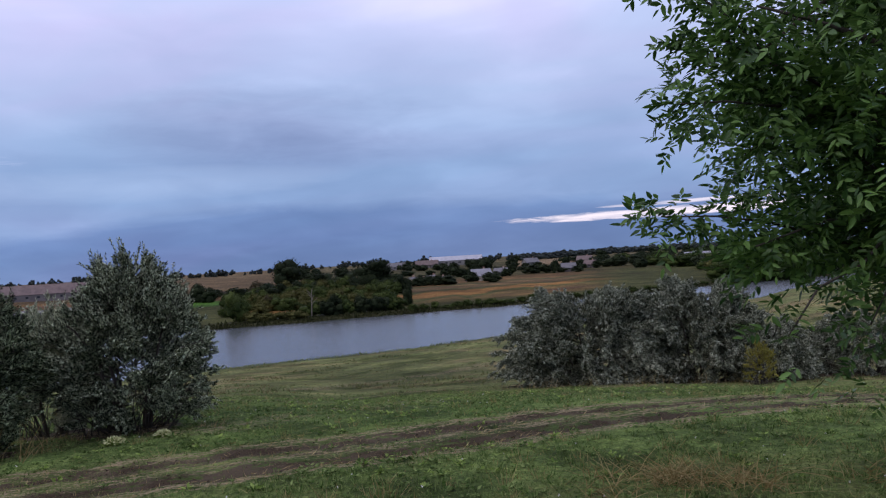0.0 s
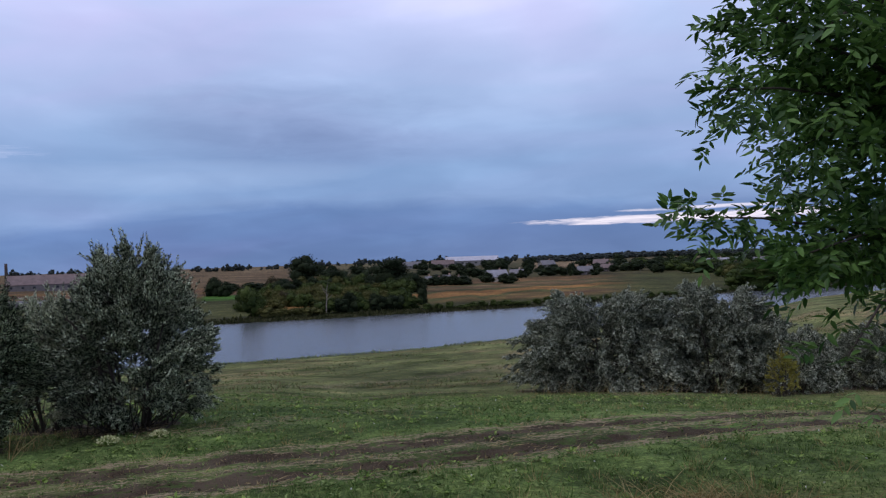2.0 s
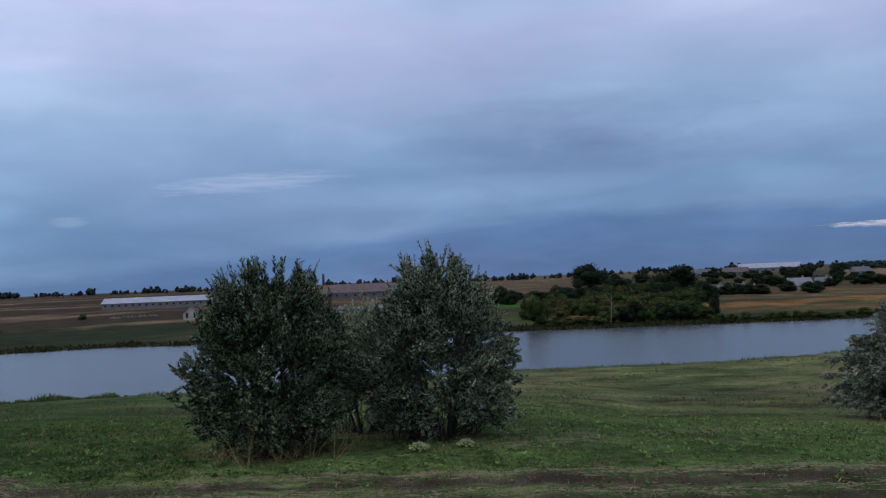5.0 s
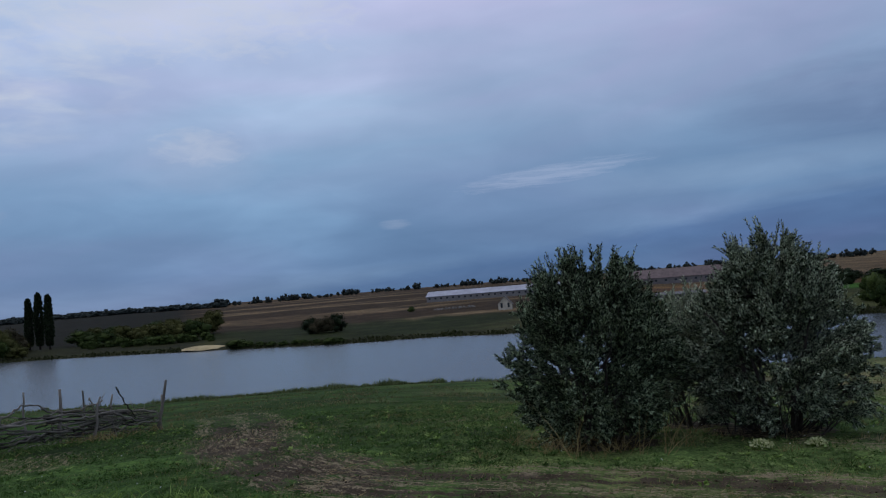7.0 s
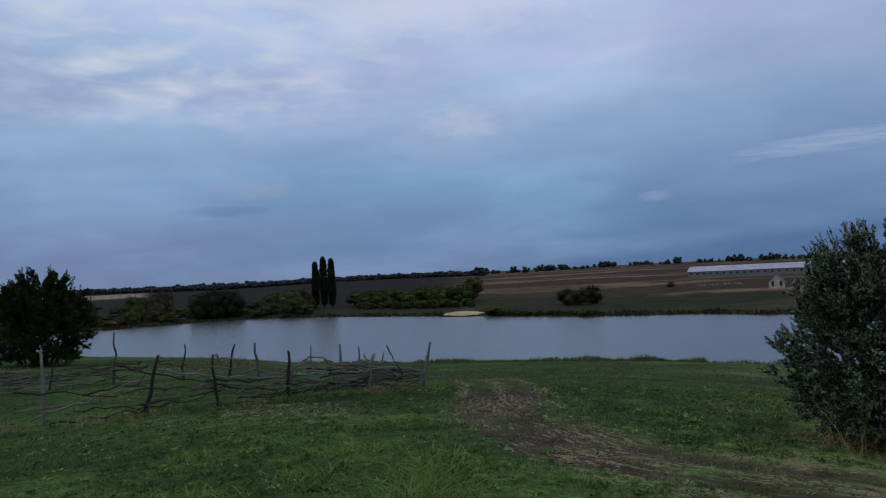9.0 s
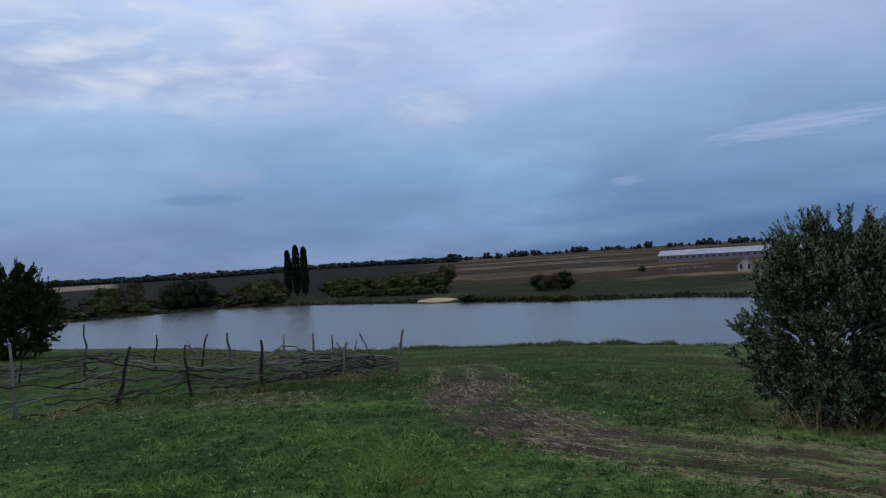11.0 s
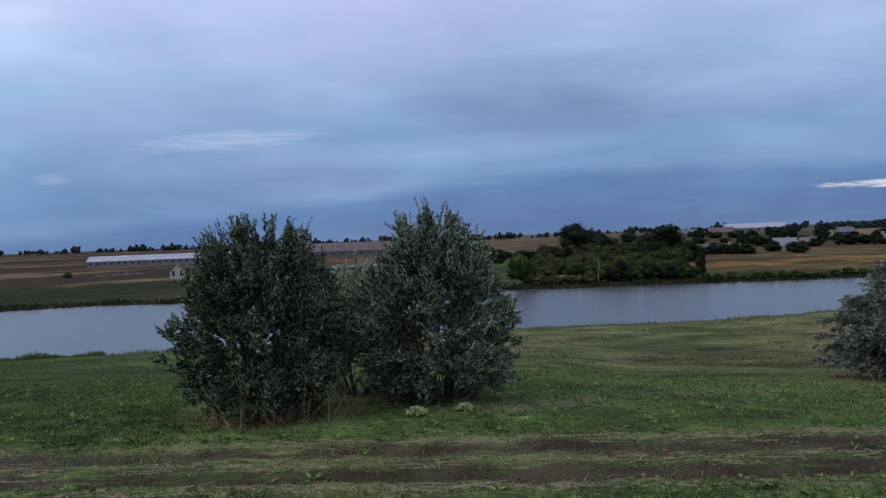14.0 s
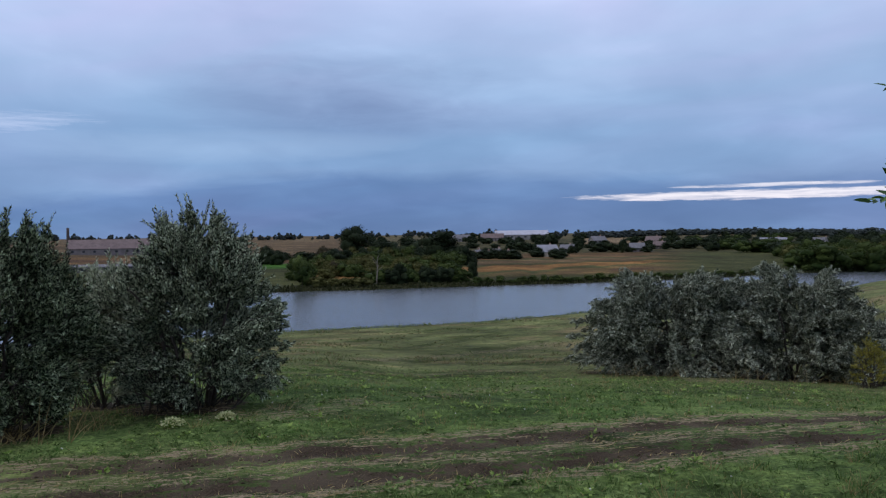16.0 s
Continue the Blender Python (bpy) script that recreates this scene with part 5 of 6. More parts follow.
for i, (x, y) in enumerate([(-19.6, 2.2), (-19.7, 4.1), (-19.5, 5.8), (-20.4, 8.0), (-21.3, 9.6), (-19.8, 6.6), (-19.8, 0.4), (-19.9, 7.4), (-20.9, 8.9), (-21.6, 10.4), (-21.9, 11.2), (-19.6, 5.0), (-19.6, 3.2), (-20.1, 7.0), (-21.0, 9.4)]):
    tuft("fence_weeds", x, y, 90, 0.40, 0.34, 0.007, BLADES if i % 2 else BLADES_DRY, "tall grass growing along the branch fence", group="grass along the fence", seed=140 + i)


def pale_plant(x, y, size, seed):
    rng = np.random.default_rng(seed)
    thing = empty("flowering_plant", x, y, on_ground(x, y), 0, "low plant with a pale cream flower head", "plant", "pale flowering plants")
    n = 170
    v = unit(rng.normal(size=(n, 3))) * [1, 1, 0.5]
    v[:, 2] = np.abs(v[:, 2])
    at = v * size * 1.15 * rng.uniform(0.7, 1.0, (n, 1)) + [0, 0, size * 0.35]
    along = unit(v + rng.normal(0, 0.5, (n, 3)))
    lv, lf = leaf_arrays(at, along, unit(np.cross(along, rng.normal(size=(n, 3)))), np.full(n, 0.035), np.full(n, 0.025))
    from_arrays("blossom", lv, lf, FLOWER, thing)
    n = 120
    v = unit(rng.normal(size=(n, 3)) * [1, 1, 0.3] + [0, 0, 0.3])
    lv, lf = leaf_arrays(np.zeros((n, 3)) + rng.normal(0, 0.03, (n, 3)) * [1, 1, 0] + [0, 0, 0.01], v, unit(np.cross(v, rng.normal(size=(n, 3)))), np.full(n, size * 1.2), np.full(n, 0.02))
    from_arrays("leaves", lv, lf, WEED, thing)


pale_plant(-4.34, 10.17, 0.11, 1)
pale_plant(-3.92, 10.75, 0.09, 2)


# ---- far trees ----
def masses(rng, centres, sizes, fine):
    """Dense uneven leaf masses inside a crown."""
    bm = bmesh.new()
    bmesh.ops.create_icosphere(bm, subdivisions=fine, radius=1.0)
    bv = np.array([v.co for v in bm.verts])
    bf = np.array([[v.index for v in f.verts] for f in bm.faces])
    bm.free()
    n, k = len(centres), len(bv)
    v = centres[:, None] + bv[None] * sizes[:, None] * rng.uniform(0.55, 1.12, (n, k, 1))
    v[..., 2] = np.maximum(v[..., 2], 0.02)
    return v.reshape(-1, 3), (bf[None] + (np.arange(n) * k)[:, None, None]).reshape(-1, 3)


def far_tree(name, mat, label, tall, wide, seed, leaves=700, low=0.15, leaf=0.6, columnar=False, group="", category="tree", clumps=18, fine=2):
    rng = np.random.default_rng(seed)
    thing = empty(name, 0, 0, -600, 0, label, category, group)
    k = np.linspace(0, 1, 5)[:, None]
    p = np.array([0, 0, -0.4]) + np.array([0.1, 0.05, tall * 0.7]) * k
    from_arrays("trunk", *tube(p, np.linspace(0.035, 0.012, 5) * tall * 0.6, 6), BARK, thing)
    if columnar:
        h = rng.uniform(0.06, 1.0, leaves)
        th = rng.uniform(0, 2 * math.pi, leaves)
        r = np.interp(h, [0, 0.1, 0.35, 0.75, 0.93, 1], [0.4, 0.8, 1.0, 0.9, 0.62, 0.2]) * wide * rng.uniform(0.3, 1, leaves) ** 0.5 * (1 + 0.15 * np.sin(3 * th + 9 * h))
        at = np.stack([r * np.cos(th), r * np.sin(th), h * tall * 0.97], -1)
        along = unit(np.stack([np.cos(th) * 0.3, np.sin(th) * 0.3, np.ones(leaves)], -1) + rng.normal(0, 0.2, (leaves, 3)))
    else:
        box_ = np.array([wide, wide, tall * (1 - low) * 0.5])
        c = unit(rng.normal(size=(clumps, 3))) * rng.uniform(0.3, 0.74, (clumps, 1)) * box_
        c[:, 2] += tall * (low + (1 - low) * 0.5)
        size_ = rng.uniform(0.30, 0.50, (clumps, 1)) * box_
        own = rng.integers(0, clumps, leaves)
        v = unit(rng.normal(size=(leaves, 3)) + [0, 0, 0.25])
        at = c[own] + v * rng.uniform(0.7, 1.15, (leaves, 1)) * size_[own]
        at[:, 2] = np.clip(at[:, 2], 0.1, None)
        along = unit(v + rng.normal(0, 0.6, (leaves, 3)) + [0, 0, 0.15])
    size = leaf * rng.uniform(0.6, 1.3, leaves)
    lv, lf = leaf_arrays(at, along, unit(np.cross(along, rng.normal(size=(leaves, 3)))), size, size * 0.6, 0.1)
    if not columnar:
        mv, mf = masses(rng, c, size_ * 0.9, fine)
        lv, lf = np.concatenate([lv, mv]), np.concatenate([lf, mf + len(lv)])
    from_arrays("crown", lv, lf, mat, thing)
    return thing


def put(ob, x, y, scale=1.0, turn=0.0, sink=0.1, wide=1.0):
    c = copy_thing(ob, pose(x, y, on_ground(x, y) - sink, 0, 0, turn) @ Matrix.Diagonal((scale * wide, scale * wide, scale, 1)))
    return c


BASE = {
    "grove": [far_tree("tree", DARK_LEAF, "dark round-crowned tree in the grove", 8, 3.6, 281 + i, 4200, low=-0.05, leaf=0.34, group="grove trees", clumps=22) for i in range(3)],
    "wood": [far_tree("tree", FAR_LEAF, "green tree in the lakeside wood", 8, 3.6, 271 + i, 3000, low=-0.08, leaf=0.36, group="far wood") for i in range(3)],
    "dark": [far_tree("tree", DARK_LEAF, "dark dense village tree", 8, 3.6, 201 + i, 1400, low=-0.08, leaf=0.5, group="village trees") for i in range(3)],
    "green": [far_tree("tree", FAR_LEAF, "green leafy tree across the lake", 8, 3.6, 211 + i, 2400, low=-0.08, leaf=0.38, group="far trees") for i in range(3)],
    "bush": [far_tree("bush", FAR_LEAF, "green bush on the far bank", 4.5, 3.0, 221 + i, 3000, low=-0.05, leaf=0.27, group="far bank bushes", category="bush", clumps=14) for i in range(3)],
    "moss": [far_tree("bush", MOSS_LEAF, "olive-green bush on the far bank", 4.5, 3.0, 231 + i, 3000, low=-0.05, leaf=0.27, group="far bank bushes", category="bush", clumps=14) for i in range(2)],
    "russet": [far_tree("bush", RUSSET_LEAF, "bush turning russet on the far bank", 4.0, 2.8, 241, 3000, low=-0.05, leaf=0.27, group="far bank bushes", category="bush", clumps=14)],
    "rim": [far_tree("tree", HAZED_RIM_LEAF, "dark tree on the skyline", 9, 3.8, 251 + i, leaves=70, low=-0.1, leaf=0.6, group="skyline trees", clumps=9) for i in range(4)],
}
TALL = {"bush": 4.5, "moss": 4.5, "russet": 4.0}
rng = np.random.default_rng(77)


def plant(kind, az, d, scale=1.0, wide=1.0):
    x, y, _ = spot(az, d)
    put(BASE[kind][rng.integers(len(BASE[kind]))], x, y, scale, rng.uniform(0, 360), 0.9 * scale, wide)


def raise_tree(kind, az, d, high, broad):
    """A tree or bush of a given height and breadth."""
    x, y, _ = spot(az, d)
    scale = (high + 0.25) / (TALL.get(kind, 8.0) * 1.02)
    put(BASE[kind][rng.integers(len(BASE[kind]))], x, y, scale, rng.uniform(0, 360), 0.25, broad / (2.1 * (3.0 if kind in TALL else 3.6)) / scale)


# poplars
poplar = far_tree("poplar", DARK_LEAF, "tall dark columnar poplar by the water", 19.3, 1.3, 261, leaves=2200, leaf=0.8, columnar=True, group="poplars")
for (x, y), s in zip([(-278.5, 92.1), (-272.8, 93.3), (-267.2, 94.4)], (0.89, 0.97, 0.93)):
    put(poplar, x, y, s, rng.uniform(0, 360), wide=1.04)

# bushes and woods of the far bank, lake side
for az in (77.6, 78.3, 79.0, 79.6):
    raise_tree("grove", az, np.interp(az, FAR_AZ, FAR_D) + 8, rng.uniform(8, 10), rng.uniform(8, 10))
for az in np.arange(72.5, 92, 0.62):
    f = np.interp(az, FAR_AZ, FAR_D)
    tall = 0.7 + 0.3 * math.sin(az * 1.3)
    raise_tree(["moss", "russet", "russet", "bush"][rng.integers(4)], az + rng.normal(0, 0.3), f + rng.uniform(4, 22), rng.uniform(4, 6.5) * tall, rng.uniform(6, 9))
    raise_tree(["moss", "wood", "moss", "russet"][rng.integers(4)], az + rng.normal(0, 0.4), f + rng.uniform(20, 60), rng.uniform(6.5, 10) * tall, rng.uniform(7, 11))
for az in np.arange(60.3, 68.6, 0.55):
    raise_tree(["moss", "wood", "wood", "moss"][rng.integers(4)], az + rng.normal(0, 0.1), np.interp(az, FAR_AZ, FAR_D) + rng.uniform(50, 80), rng.uniform(6.0, 9.0) - 0.35 * (az - 60.3), rng.uniform(8, 12))
    plant("bush", az + rng.normal(0, 0.1), np.interp(az, FAR_AZ, FAR_D) + rng.uniform(28, 40), rng.uniform(0.5, 0.8), 1.1)
for az, high in ((51.7, 5.2), (52.3, 4.6), (52.9, 4.2), (53.5, 4.8)):
    raise_tree("russet" if high < 4.7 else "dark", az, 219 + rng.normal(0, 1.5), high, 6.4)
raise_tree("bush", 58.7, 199, 1.9, 7.5)
raise_tree("bush", 52.1, 182, 1.5, 4.5)
raise_tree("russet", 82.2, 300, 9.5, 9)
for az in np.arange(51.5, 59.5, 0.8):
    plant("bush", az, np.interp(az, FAR_AZ, FAR_D) + 2.5, rng.uniform(0.22, 0.42), 1.6)
plant("bush", 46.2, 305, 0.55, 1.2)

# grove opposite, village side
GROVE = [(11.15, 392, 13.3, 13), (8.78, 331, 9.1, 10.5), (7.03, 368, 8.3, 12.5), (4.33, 275, 11.2, 14.8), (2.31, 188, 4.8, 2.6), (17.3, 291, 6.5, 5.8), (16.5, 284, 5.0, 5)]
for az, d, high, broad in GROVE:
    raise_tree("grove", az, d, high * 1.06, broad * 1.45)
for i in range(9):
    raise_tree("dark", 16.0 - 1.55 * i + rng.normal(0, 0.2), 330 + rng.uniform(-25, 15), rng.uniform(3.6, 5.2), rng.uniform(12, 18))
for az, d, high, broad in [(12.5, 214, 4.1, 6.6), (11.07, 212, 4.4, 6.6), (9.65, 203, 4.3, 6.2), (7.58, 217, 4.4, 8.4), (5.93, 207, 3.8, 6.6), (4.29, 194, 3.6, 6.2), (13.4, 230, 4.2, 7)]:
    raise_tree("moss" if high > 4.0 else "bush", az, d, high, broad)
for i in range(22):
    az = 15.2 - 0.56 * i + rng.normal(0, 0.12)
    f = np.interp(az, FAR_AZ, FAR_D)
    raise_tree(["bush", "moss", "bush", "green"][rng.integers(4)], az, f + rng.uniform(55, 85), rng.uniform(3.2, 5.2), rng.uniform(5, 8))
    raise_tree(["bush", "green", "moss"][rng.integers(3)], az + 0.2, f + rng.uniform(22, 38), rng.uniform(2.6, 4.2), rng.uniform(4, 6.5))
for az, high in ((9.26, 3.6), (8.4, 3.9), (7.62, 4.5), (6.8, 3.4), (5.97, 3.8), (5.1, 3.9), (4.31, 4.1), (3.6, 3.3), (3.07, 3.0)):
    raise_tree("grove" if high > 3.7 else "wood", az, np.interp(az, FAR_AZ, FAR_D) + 6, high, rng.uniform(4.6, 5.6))
for az in (13.6, 13.1, 12.4, 11.5, 10.8, 10.2):
    raise_tree("moss", az, np.interp(az, FAR_AZ, FAR_D) + 4.5, rng.uniform(1.6, 2.2), rng.uniform(3.5, 5))
for i in range(34):
    az = 13.0 - 0.31 * i + rng.normal(0, 0.1)
    raise_tree(["wood", "grove", "moss", "bush"][i % 4], az, rng.uniform(248, 300), rng.uniform(4.4, 6.6), rng.uniform(6, 9))
raise_tree("green", 14.74, 170, 6.9, 6.9)
raise_tree("russet", 12.5, 201, 4.2, 4)
raise_tree("russet", 13.2, 300, 6.2, 8)
for az in np.arange(-30, 2.5, 0.8):
    raise_tree("bush", az, np.interp(az, FAR_AZ, FAR_D) + 3, rng.uniform(0.7, 1.5), rng.uniform(2, 4))

# village trees
YARDS = [(-5.45, 402, 6.6, 7), (-6.85, 393, 5.0, 11.4), (-7.84, 392, 5, 9), (-8.55, 384, 7.3, 4.6), (-9.38, 561, 5.5, 11), (-10.4, 590, 5.4, 17), (-11.4, 469, 5.6, 8.2), (-3.44, 481, 10, 12), (-5.8, 723, 5.2, 9.5), (-1.38, 398, 6, 10), (-0.6, 311, 4, 10), (-3.9, 310, 3.8, 10), (-2.3, 330, 3.5, 8), (2.33, 461, 4, 9.4), (1.03, 595, 4.3, 8)]
for az, d, high, broad in YARDS:
    raise_tree("dark", az, d, high, broad)
for az, d, high, broad in [(-13.1, 440, 6.7, 16), (-15.5, 440, 7.5, 10), (-14.6, 399, 5.7, 9), (-16.8, 384, 6.5, 14), (-17.8, 384, 6.9, 17), (-19.5, 325, 6.6, 10), (-18.8, 350, 6.0, 12)]:
    raise_tree(["wood", "dark", "wood"][rng.integers(3)], az, d, high, broad)
for i in range(70):
    az = rng.uniform(-24, 12)
    if not -11 < az < -5.5:
        raise_tree("dark", az, rng.uniform(480, 740), rng.uniform(4.0, 7.5), rng.uniform(6, 13))
for i in range(26):
    raise_tree("dark", rng.uniform(-12, 1.5), rng.uniform(380, 470), rng.uniform(2.6, 4.6), rng.uniform(5, 9))
for az, d, high, broad in [(-21.2, 234, 7.6, 14), (-19.9, 237, 5.4, 9), (-22.5, 237, 5.8, 7.5), (-24.0, 241, 8.1, 14), (-20.6, 262, 7.4, 10), (-23.0, 265, 8.4, 12)]:
    raise_tree("wood", az, d, high, broad)
for i in range(60):
    az = rng.uniform(-34, -18.5)
    raise_tree(["wood", "moss", "wood", "grove"][rng.integers(4)], az, np.interp(az, FAR_AZ, FAR_D) + rng.uniform(6, 90) + 90 * smooth(az, -21, -18), rng.uniform(4.5, 8.5), rng.uniform(7, 12))
for i in range(60):
    az = rng.uniform(-34, -13)
    raise_tree(["wood", "dark", "dark"][rng.integers(3)], az, rng.uniform(400, 600), rng.uniform(5, 8), rng.uniform(9, 15))

# skyline
def woods(spots, kinds, mat, name, label):
    """Many far trees joined into one object."""
    vs, fs, k = [], [], 0
    for az, d, s, wide in spots:
        me = next(c for c in kinds[rng.integers(len(kinds))].children if c.name.startswith("crown")).data
        v = np.empty(len(me.vertices) * 3, np.float32)
        me.vertices.foreach_get("co", v)
        f = np.empty(len(me.loops), np.int32)
        me.loops.foreach_get("vertex_index", f)
        a = rng.uniform(0, 6.28)
        v = v.reshape(-1, 3) @ np.array([[math.cos(a), math.sin(a), 0], [-math.sin(a), math.cos(a), 0], [0, 0, 1]]) * [s * wide, s * wide, s]
        vs.append(v + spot(az, d) - [0, 0, 0.2])
        fs.append(f.reshape(-1, 3) + k)
        k += len(v)
    return tagged(from_arrays(name, np.concatenate(vs), np.concatenate(fs), mat), label, "woods", kind="stuff")


skyline = []
for az in np.arange(-34, 92, 0.15):
    d = 860 + 60 * math.sin(az * 0.3) + rng.uniform(-15, 15)
    thick = 0.66 if az > 60 else 0.72 if az < -6 else 0.74 + 0.22 * math.sin(az * 1.7) * math.sin(az * 0.43 + 1)
    if rng.uniform() < (1.0 if az > 60 or az < -6 else 0.62 + 0.3 * math.sin(az * 2.9)):
        skyline.append((az + rng.normal(0, 0.08), d, thick * rng.uniform(0.6, 1.2), 2.2 if az > 60 or az < -6 else 1.3))
    if az > 59.5 or az < -6:
        for back in (30, 70):
            skyline.append((az + rng.normal(0, 0.1), d - back, thick * rng.uniform(0.75, 1.1), 2.3))
woods(skyline, BASE["rim"], HAZED_RIM_LEAF, "skyline_woods", "dark line of trees along the skyline")

# tree by the shore past the fence
shrub("shore_tree", *spot(88.8, 62)[:2], 6.9, 3.9, 3.9, FULL, 2800, 40, (0.20, 0.42), FAR_LEAF, "dark green rounded tree by the lake shore", seed=19, reach=1.1, stems=5, category="tree", plumes=150, low=0.05)

# bare bleached tree on the far shore
bx, by, bz = spot(9.4, 168)
snag = empty("dead_tree", bx, by, bz - 0.1, 0, "bare bleached dead tree on the far shore", "tree")
k = np.linspace(0, 1, 5)[:, None]
from_arrays("trunk", *tube(np.array([[0.3, 0, 6.0]]) * k, np.linspace(0.16, 0.04, 5)), PALE_BARK, snag)
for i in range(5):
    a = i * 1.3
    p = np.array([0.2, 0, 3.0 + 0.6 * i]) + np.array([1.2 * math.cos(a), 1.2 * math.sin(a), 1.2]) * k
    from_arrays("limb", *tube(p, np.linspace(0.07, 0.02, 5)), PALE_BARK, snag)


# ---- buildings ----
def building(name, x, y, turn, long, deep, wall, roof, wall_mat, roof_mat, label, windows=4, category="house", win=(1.1, 1.2), sill=1.0, chimney=False, door=True, gable_windows=0, both=False):
    """A gabled building: its long side faces -y before it is turned."""
    thing = empty(name, x, y, on_ground(x, y) - 0.3, turn, label, category)
    bm = bmesh.new()
    w = wall + 0.3
    pts = [(-1, -1, 0), (1, -1, 0), (1, 1, 0), (-1, 1, 0), (-1, -1, w), (1, -1, w), (1, 1, w), (-1, 1, w), (-1, 0, w + roof), (1, 0, w + roof)]
    vs = [bm.verts.new((a * long / 2, b * deep / 2, c)) for a, b, c in pts]
    for f in ((0, 1, 5, 4), (2, 3, 7, 6), (1, 2, 6, 9, 5), (3, 0, 4, 8, 7), (4, 5, 9, 8), (6, 7, 8, 9), (3, 2, 1, 0)):
        bm.faces.new([vs[i] for i in f])
    part("wall", bm, wall_mat, thing)
    for sgn in (-1, 1):
        bm = bmesh.new()
        e, t, o = deep / 2 + 0.4, 0.14, long / 2 + 0.4
        drop = roof * 0.4 / (deep / 2)
        prof = [(sgn * e, w - drop + 0.02), (0, w + roof + 0.02), (0, w + roof + 0.02 + t), (sgn * e, w - drop + 0.02 + t)]
        a = [bm.verts.new((-o, p, q)) for p, q in prof]
        b = [bm.verts.new((o, p, q)) for p, q in prof]
        bm.faces.new(a)
        bm.faces.new(b[::-1])
        for i in range(4):
            bm.faces.new((a[i], b[i], b[(i + 1) % 4], a[(i + 1) % 4]))
        bmesh.ops.recalc_face_normals(bm, faces=bm.faces)
        part("roof", bm, roof_mat, thing)
    for i in range(windows):
        wx = -long / 2 + long * (i + 0.5) / windows
        for sgn in ((-1, 1) if both else (-1,)):
            bm = bmesh.new()
            box(bm, wx, sgn * (deep / 2 + 0.01), 0.3 + sill + win[1] / 2, win[0], 0.10, win[1])
            pane = part("window", bm, GLASS_DARK, thing)
            bm = bmesh.new()
            box(bm, wx, sgn * (deep / 2 + 0.08), 0.3 + sill - 0.06, win[0] + 0.2, 0.16, 0.1)
            part("sill", bm, PLASTER, pane)
    for i in range(gable_windows):
        bm = bmesh.new()
        gy = -deep / 2 + deep * (i + 0.5) / gable_windows
        box(bm, -long / 2 - 0.01, gy, 0.3 + 1.5, 0.1, 0.7, 1.6)
        part("window", bm, GLASS_DARK, thing)
    if door:
        bm = bmesh.new()
        box(bm, long / 2 - long / max(windows, 1), -deep / 2 - 0.02, 0.3 + 1.0, 1.0, 0.09, 2.0)
        part("door", bm, TIMBER, thing)
    if chimney:
        bm = bmesh.new()
        box(bm, long * 0.2, 0.3, w + roof + 0.1, 0.6, 0.6, 1.6)
        part("chimney", bm, BRICKWORK, thing)
    return thing


building("barn", -249, 296, 30, 66, 12, 2.7, 2.2, PLASTER, ROOF_PALE, "long low white cattle barn with a pale roof", 22, "barn", (1.0, 0.8), 1.2)
building("barn", -190, 372, 20, 44, 12, 3.4, 4.2, PLASTER_GREY, ROOF_BROWN, "long weathered barn with a big brown roof", 9, "barn", (1.2, 1.0), 1.4)
building("hut", -167, 204, 128, 4.6, 4.6, 2.0, 2.5, WHITEWASH, ROOF_GREY, "small white gabled hut with narrow openings", 2, "hut", gable_windows=2)
building("shed", -118, 224, 26, 22, 5, 1.6, 0.6, PLASTER_GREY, ROOF_GREY, "low grey open shed", 7, "shed", (1.8, 1.2), 0.2, door=False)
building("warehouse", 16, 690, 2, 46, 18, 4.5, 3.6, PLASTER, ROOF_PALE, "large farm building with a pale sheet roof", 8, "warehouse", (2.0, 1.2), 2.0)
VILLAGE = [(-3.1, 338, 11, 7, 2.6, 3.0, 24, ROOF_SHEET, WHITEWASH), (-4.6, 385, 8, 6, 2.4, 2.0, -10, ROOF_GREY, PLASTER), (1.9, 326, 7, 5, 2.2, 1.6, 60, ROOF_GREY, WHITEWASH), (1.2, 320, 5, 4, 2.0, 1.2, 25, ROOF_SHEET, PLASTER), (0.5, 328, 6, 5, 2.4, 1.8, -50, ROOF_GREY, WHITEWASH), (-0.2, 322, 5, 4, 2.0, 1.4, 10, ROOF_SHEET, PLASTER_GREY),
           (-9.5, 396, 9, 6, 2.4, 2.4, 10, ROOF_GREY, PLASTER_GREY), (-11.1, 436, 8, 6, 2.4, 2.2, -20, ROOF_BROWN, PLASTER_GREY), (-12.6, 446, 8, 6, 2.4, 2.2, 25, ROOF_GREY, PLASTER_GREY), (-18.5, 470, 18, 8, 3.2, 2.6, 10, ROOF_SHEET, PLASTER),
           (-21.5, 480, 12, 8, 3, 2.6, 15, ROOF_GREY, PLASTER), (3.2, 640, 22, 9, 3, 3.4, 5, ROOF_GREY, PLASTER), (0.8, 650, 24, 9, 3.2, 3.8, -5, ROOF_BROWN, PLASTER_GREY), (-6.8, 540, 13, 8, 3, 3, 30, ROOF_GREY, PLASTER), (4.6, 660, 16, 9, 3, 3, 10, ROOF_SHEET, PLASTER), (-10.7, 520, 12, 8, 3, 3, -15, ROOF_BROWN, PLASTER)]
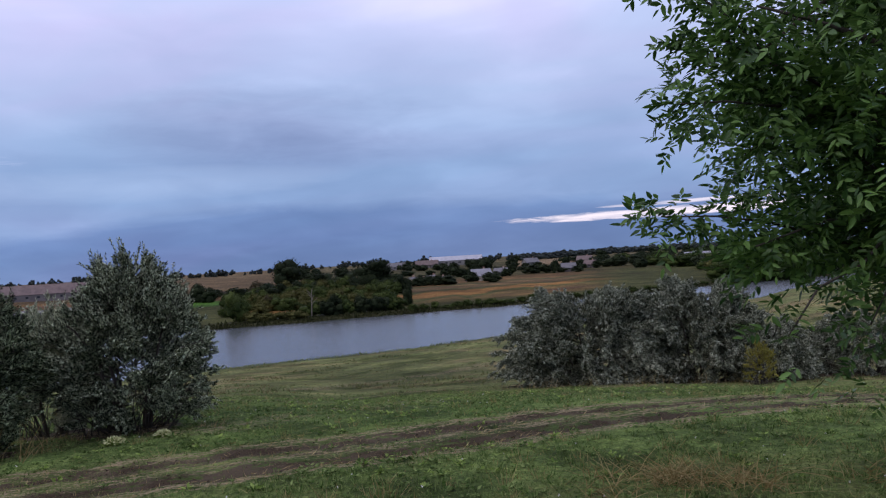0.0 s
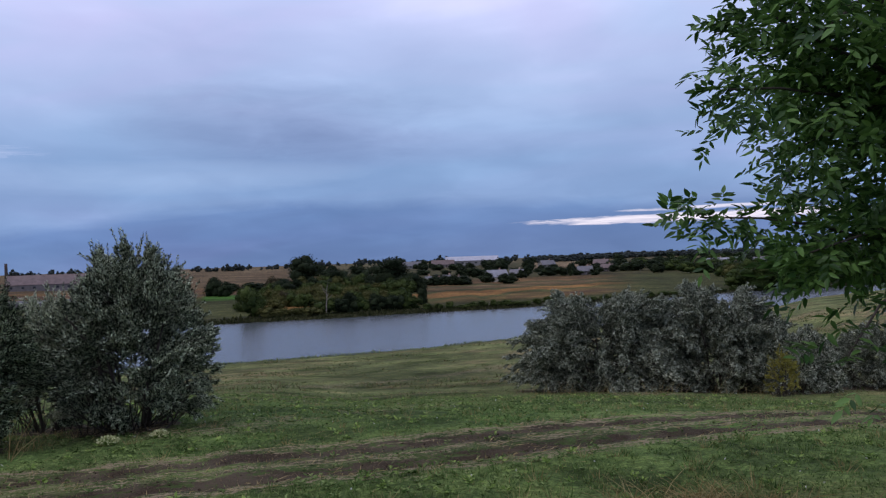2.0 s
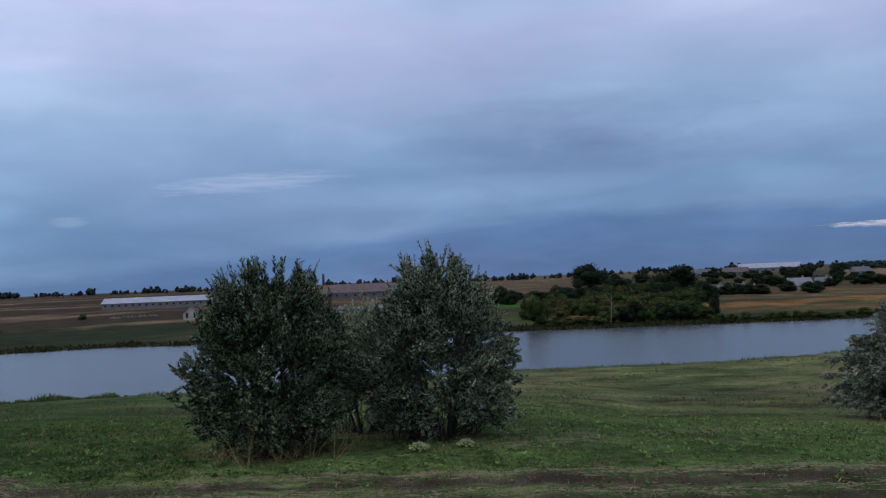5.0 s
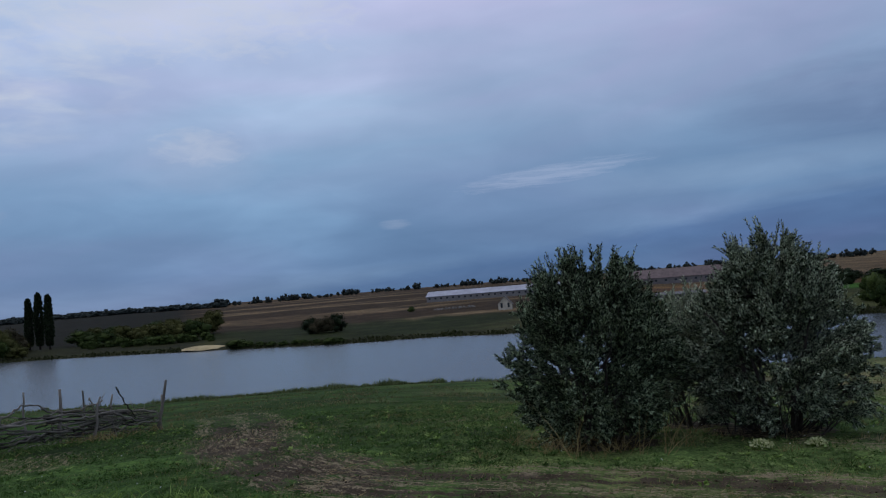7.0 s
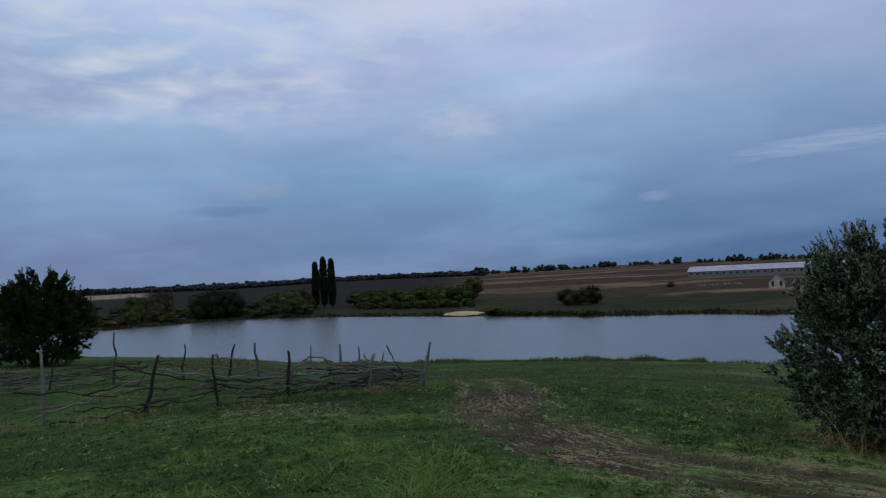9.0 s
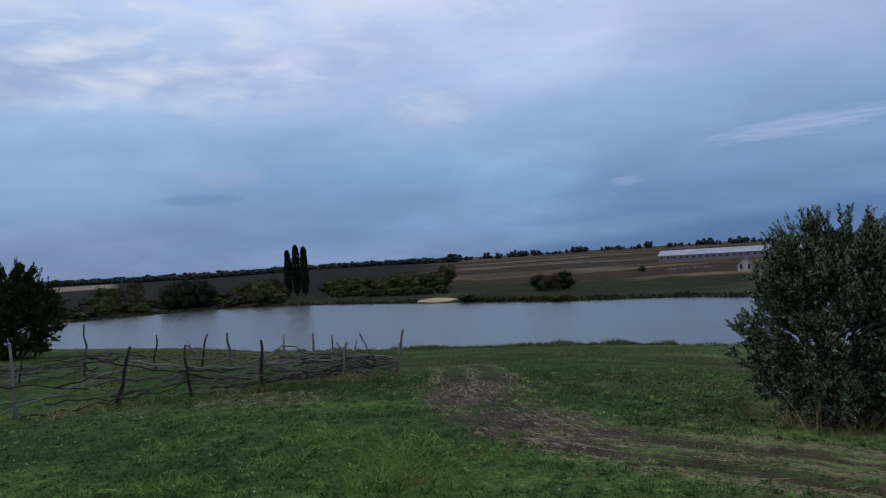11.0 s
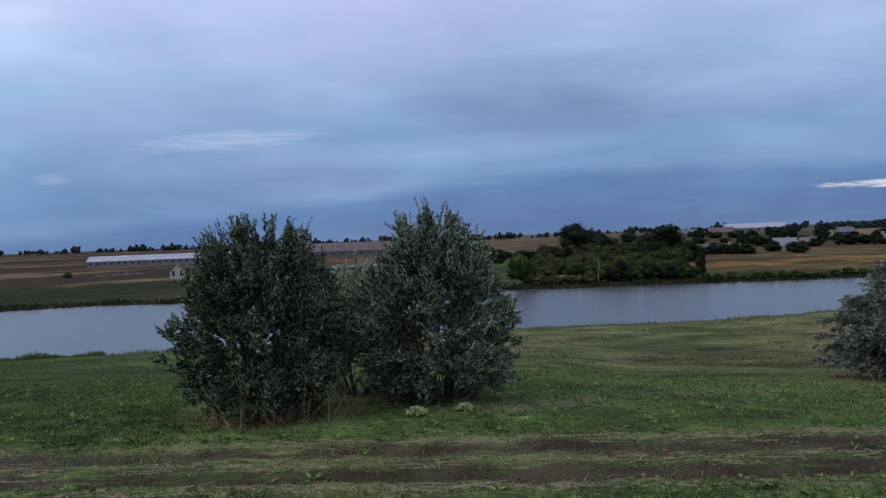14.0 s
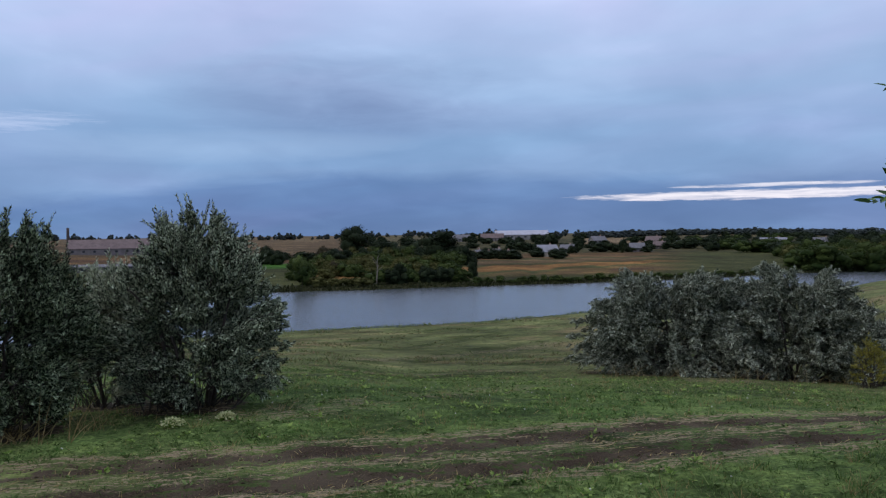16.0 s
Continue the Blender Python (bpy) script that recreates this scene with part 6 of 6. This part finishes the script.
for az, d, long, deep, wall, roof, turn, rm, wm in VILLAGE:
    x, y, _ = spot(az, d)
    shown = {"fibre_cement_roof": "grey", "grey_sheet_roof": "pale grey", "brown_roof": "brown"}[rm.name]
    building("house", x, y, az + turn, long * 0.78, deep * 0.8, wall * 0.85, roof * 0.9, wm, rm, "village house with pale walls and a %s gabled roof" % shown, 3, "house", chimney=True)
    for side in (-1, 1):
        raise_tree("dark", az + side * (40.0 * long / d) * 0.55 + rng.normal(0, 0.15), d - rng.uniform(4, 12), rng.uniform(2.6, 4.6), rng.uniform(5, 8))

x, y, z = spot(30.1, 470)
stack = empty("chimney_stack", x, y, z, 0, "thin dark boiler chimney behind a barn", "chimney")
from_arrays("stack", *tube([(0, 0, -0.5), (0, 0, 5), (0, 0, 10), (0, 0, 13)], [0.9, 0.8, 0.75, 0.75], 10), TIMBER, stack)

# rubble along the barn's yard
for i in range(16):
    x, y, z = spot(41.6 + 0.19 * i + rng.normal(0, 0.04), 302 + rng.normal(0, 2))
    bm = bmesh.new()
    bmesh.ops.create_icosphere(bm, subdivisions=2, radius=1.0)
    for v in bm.verts:
        v.co *= 0.75 + 0.5 * noise.noise(v.co * 1.3 + Vector((i * 3.1, 0, 0)))
    me = bpy.data.meshes.new("rubble_stone")
    bm.to_mesh(me)
    bm.free()
    me.materials.append(RUBBLE)
    stone = new("rubble_stone", me)
    stone.matrix_basis = pose(x, y, z + 0.1, 0, 0, 40 * i) @ Matrix.Diagonal((0.9, 0.6, 0.4 + 0.25 * (i % 3), 1))
    tagged(stone, "pale rubble block lying by the barn's yard", "stone", "rubble row")

# sand heap on the far shore
x, y, z = spot(60.9, 207)
a = np.linspace(0, 2 * math.pi, 28, endpoint=False)
rows = [(1.0, -0.4), (0.8, 0.35), (0.5, 0.85), (0.2, 1.15)]
sv = np.concatenate([np.stack([7.0 * r * np.cos(a) * (1 + 0.1 * np.sin(3 * a)), 3.2 * r * np.sin(a), np.full(28, h * 0.55) + 0.10 * np.sin(5 * a + h)], -1) for r, h in rows] + [np.array([[0, 0, 0.7]])])
sf = np.array([(i * 28 + j, i * 28 + (j + 1) % 28, (i + 1) * 28 + (j + 1) % 28, (i + 1) * 28 + j) for i in range(3) for j in range(28)])
heap = from_arrays("sand_heap", sv, [sf, np.array([(84 + j, 84 + (j + 1) % 28, 112) for j in range(28)])], SAND)
heap.matrix_basis = pose(x, y, z - 0.1, 0, 0, 30)
tagged(heap, "low heap of pale yellow sand on the shore", "sand heap")

for ob in [o for o in bpy.data.objects if o.parent is None and o.type == "EMPTY" and o.location.z < -500]:
    for c in list(ob.children_recursive):
        bpy.data.objects.remove(c)
    bpy.data.objects.remove(ob)
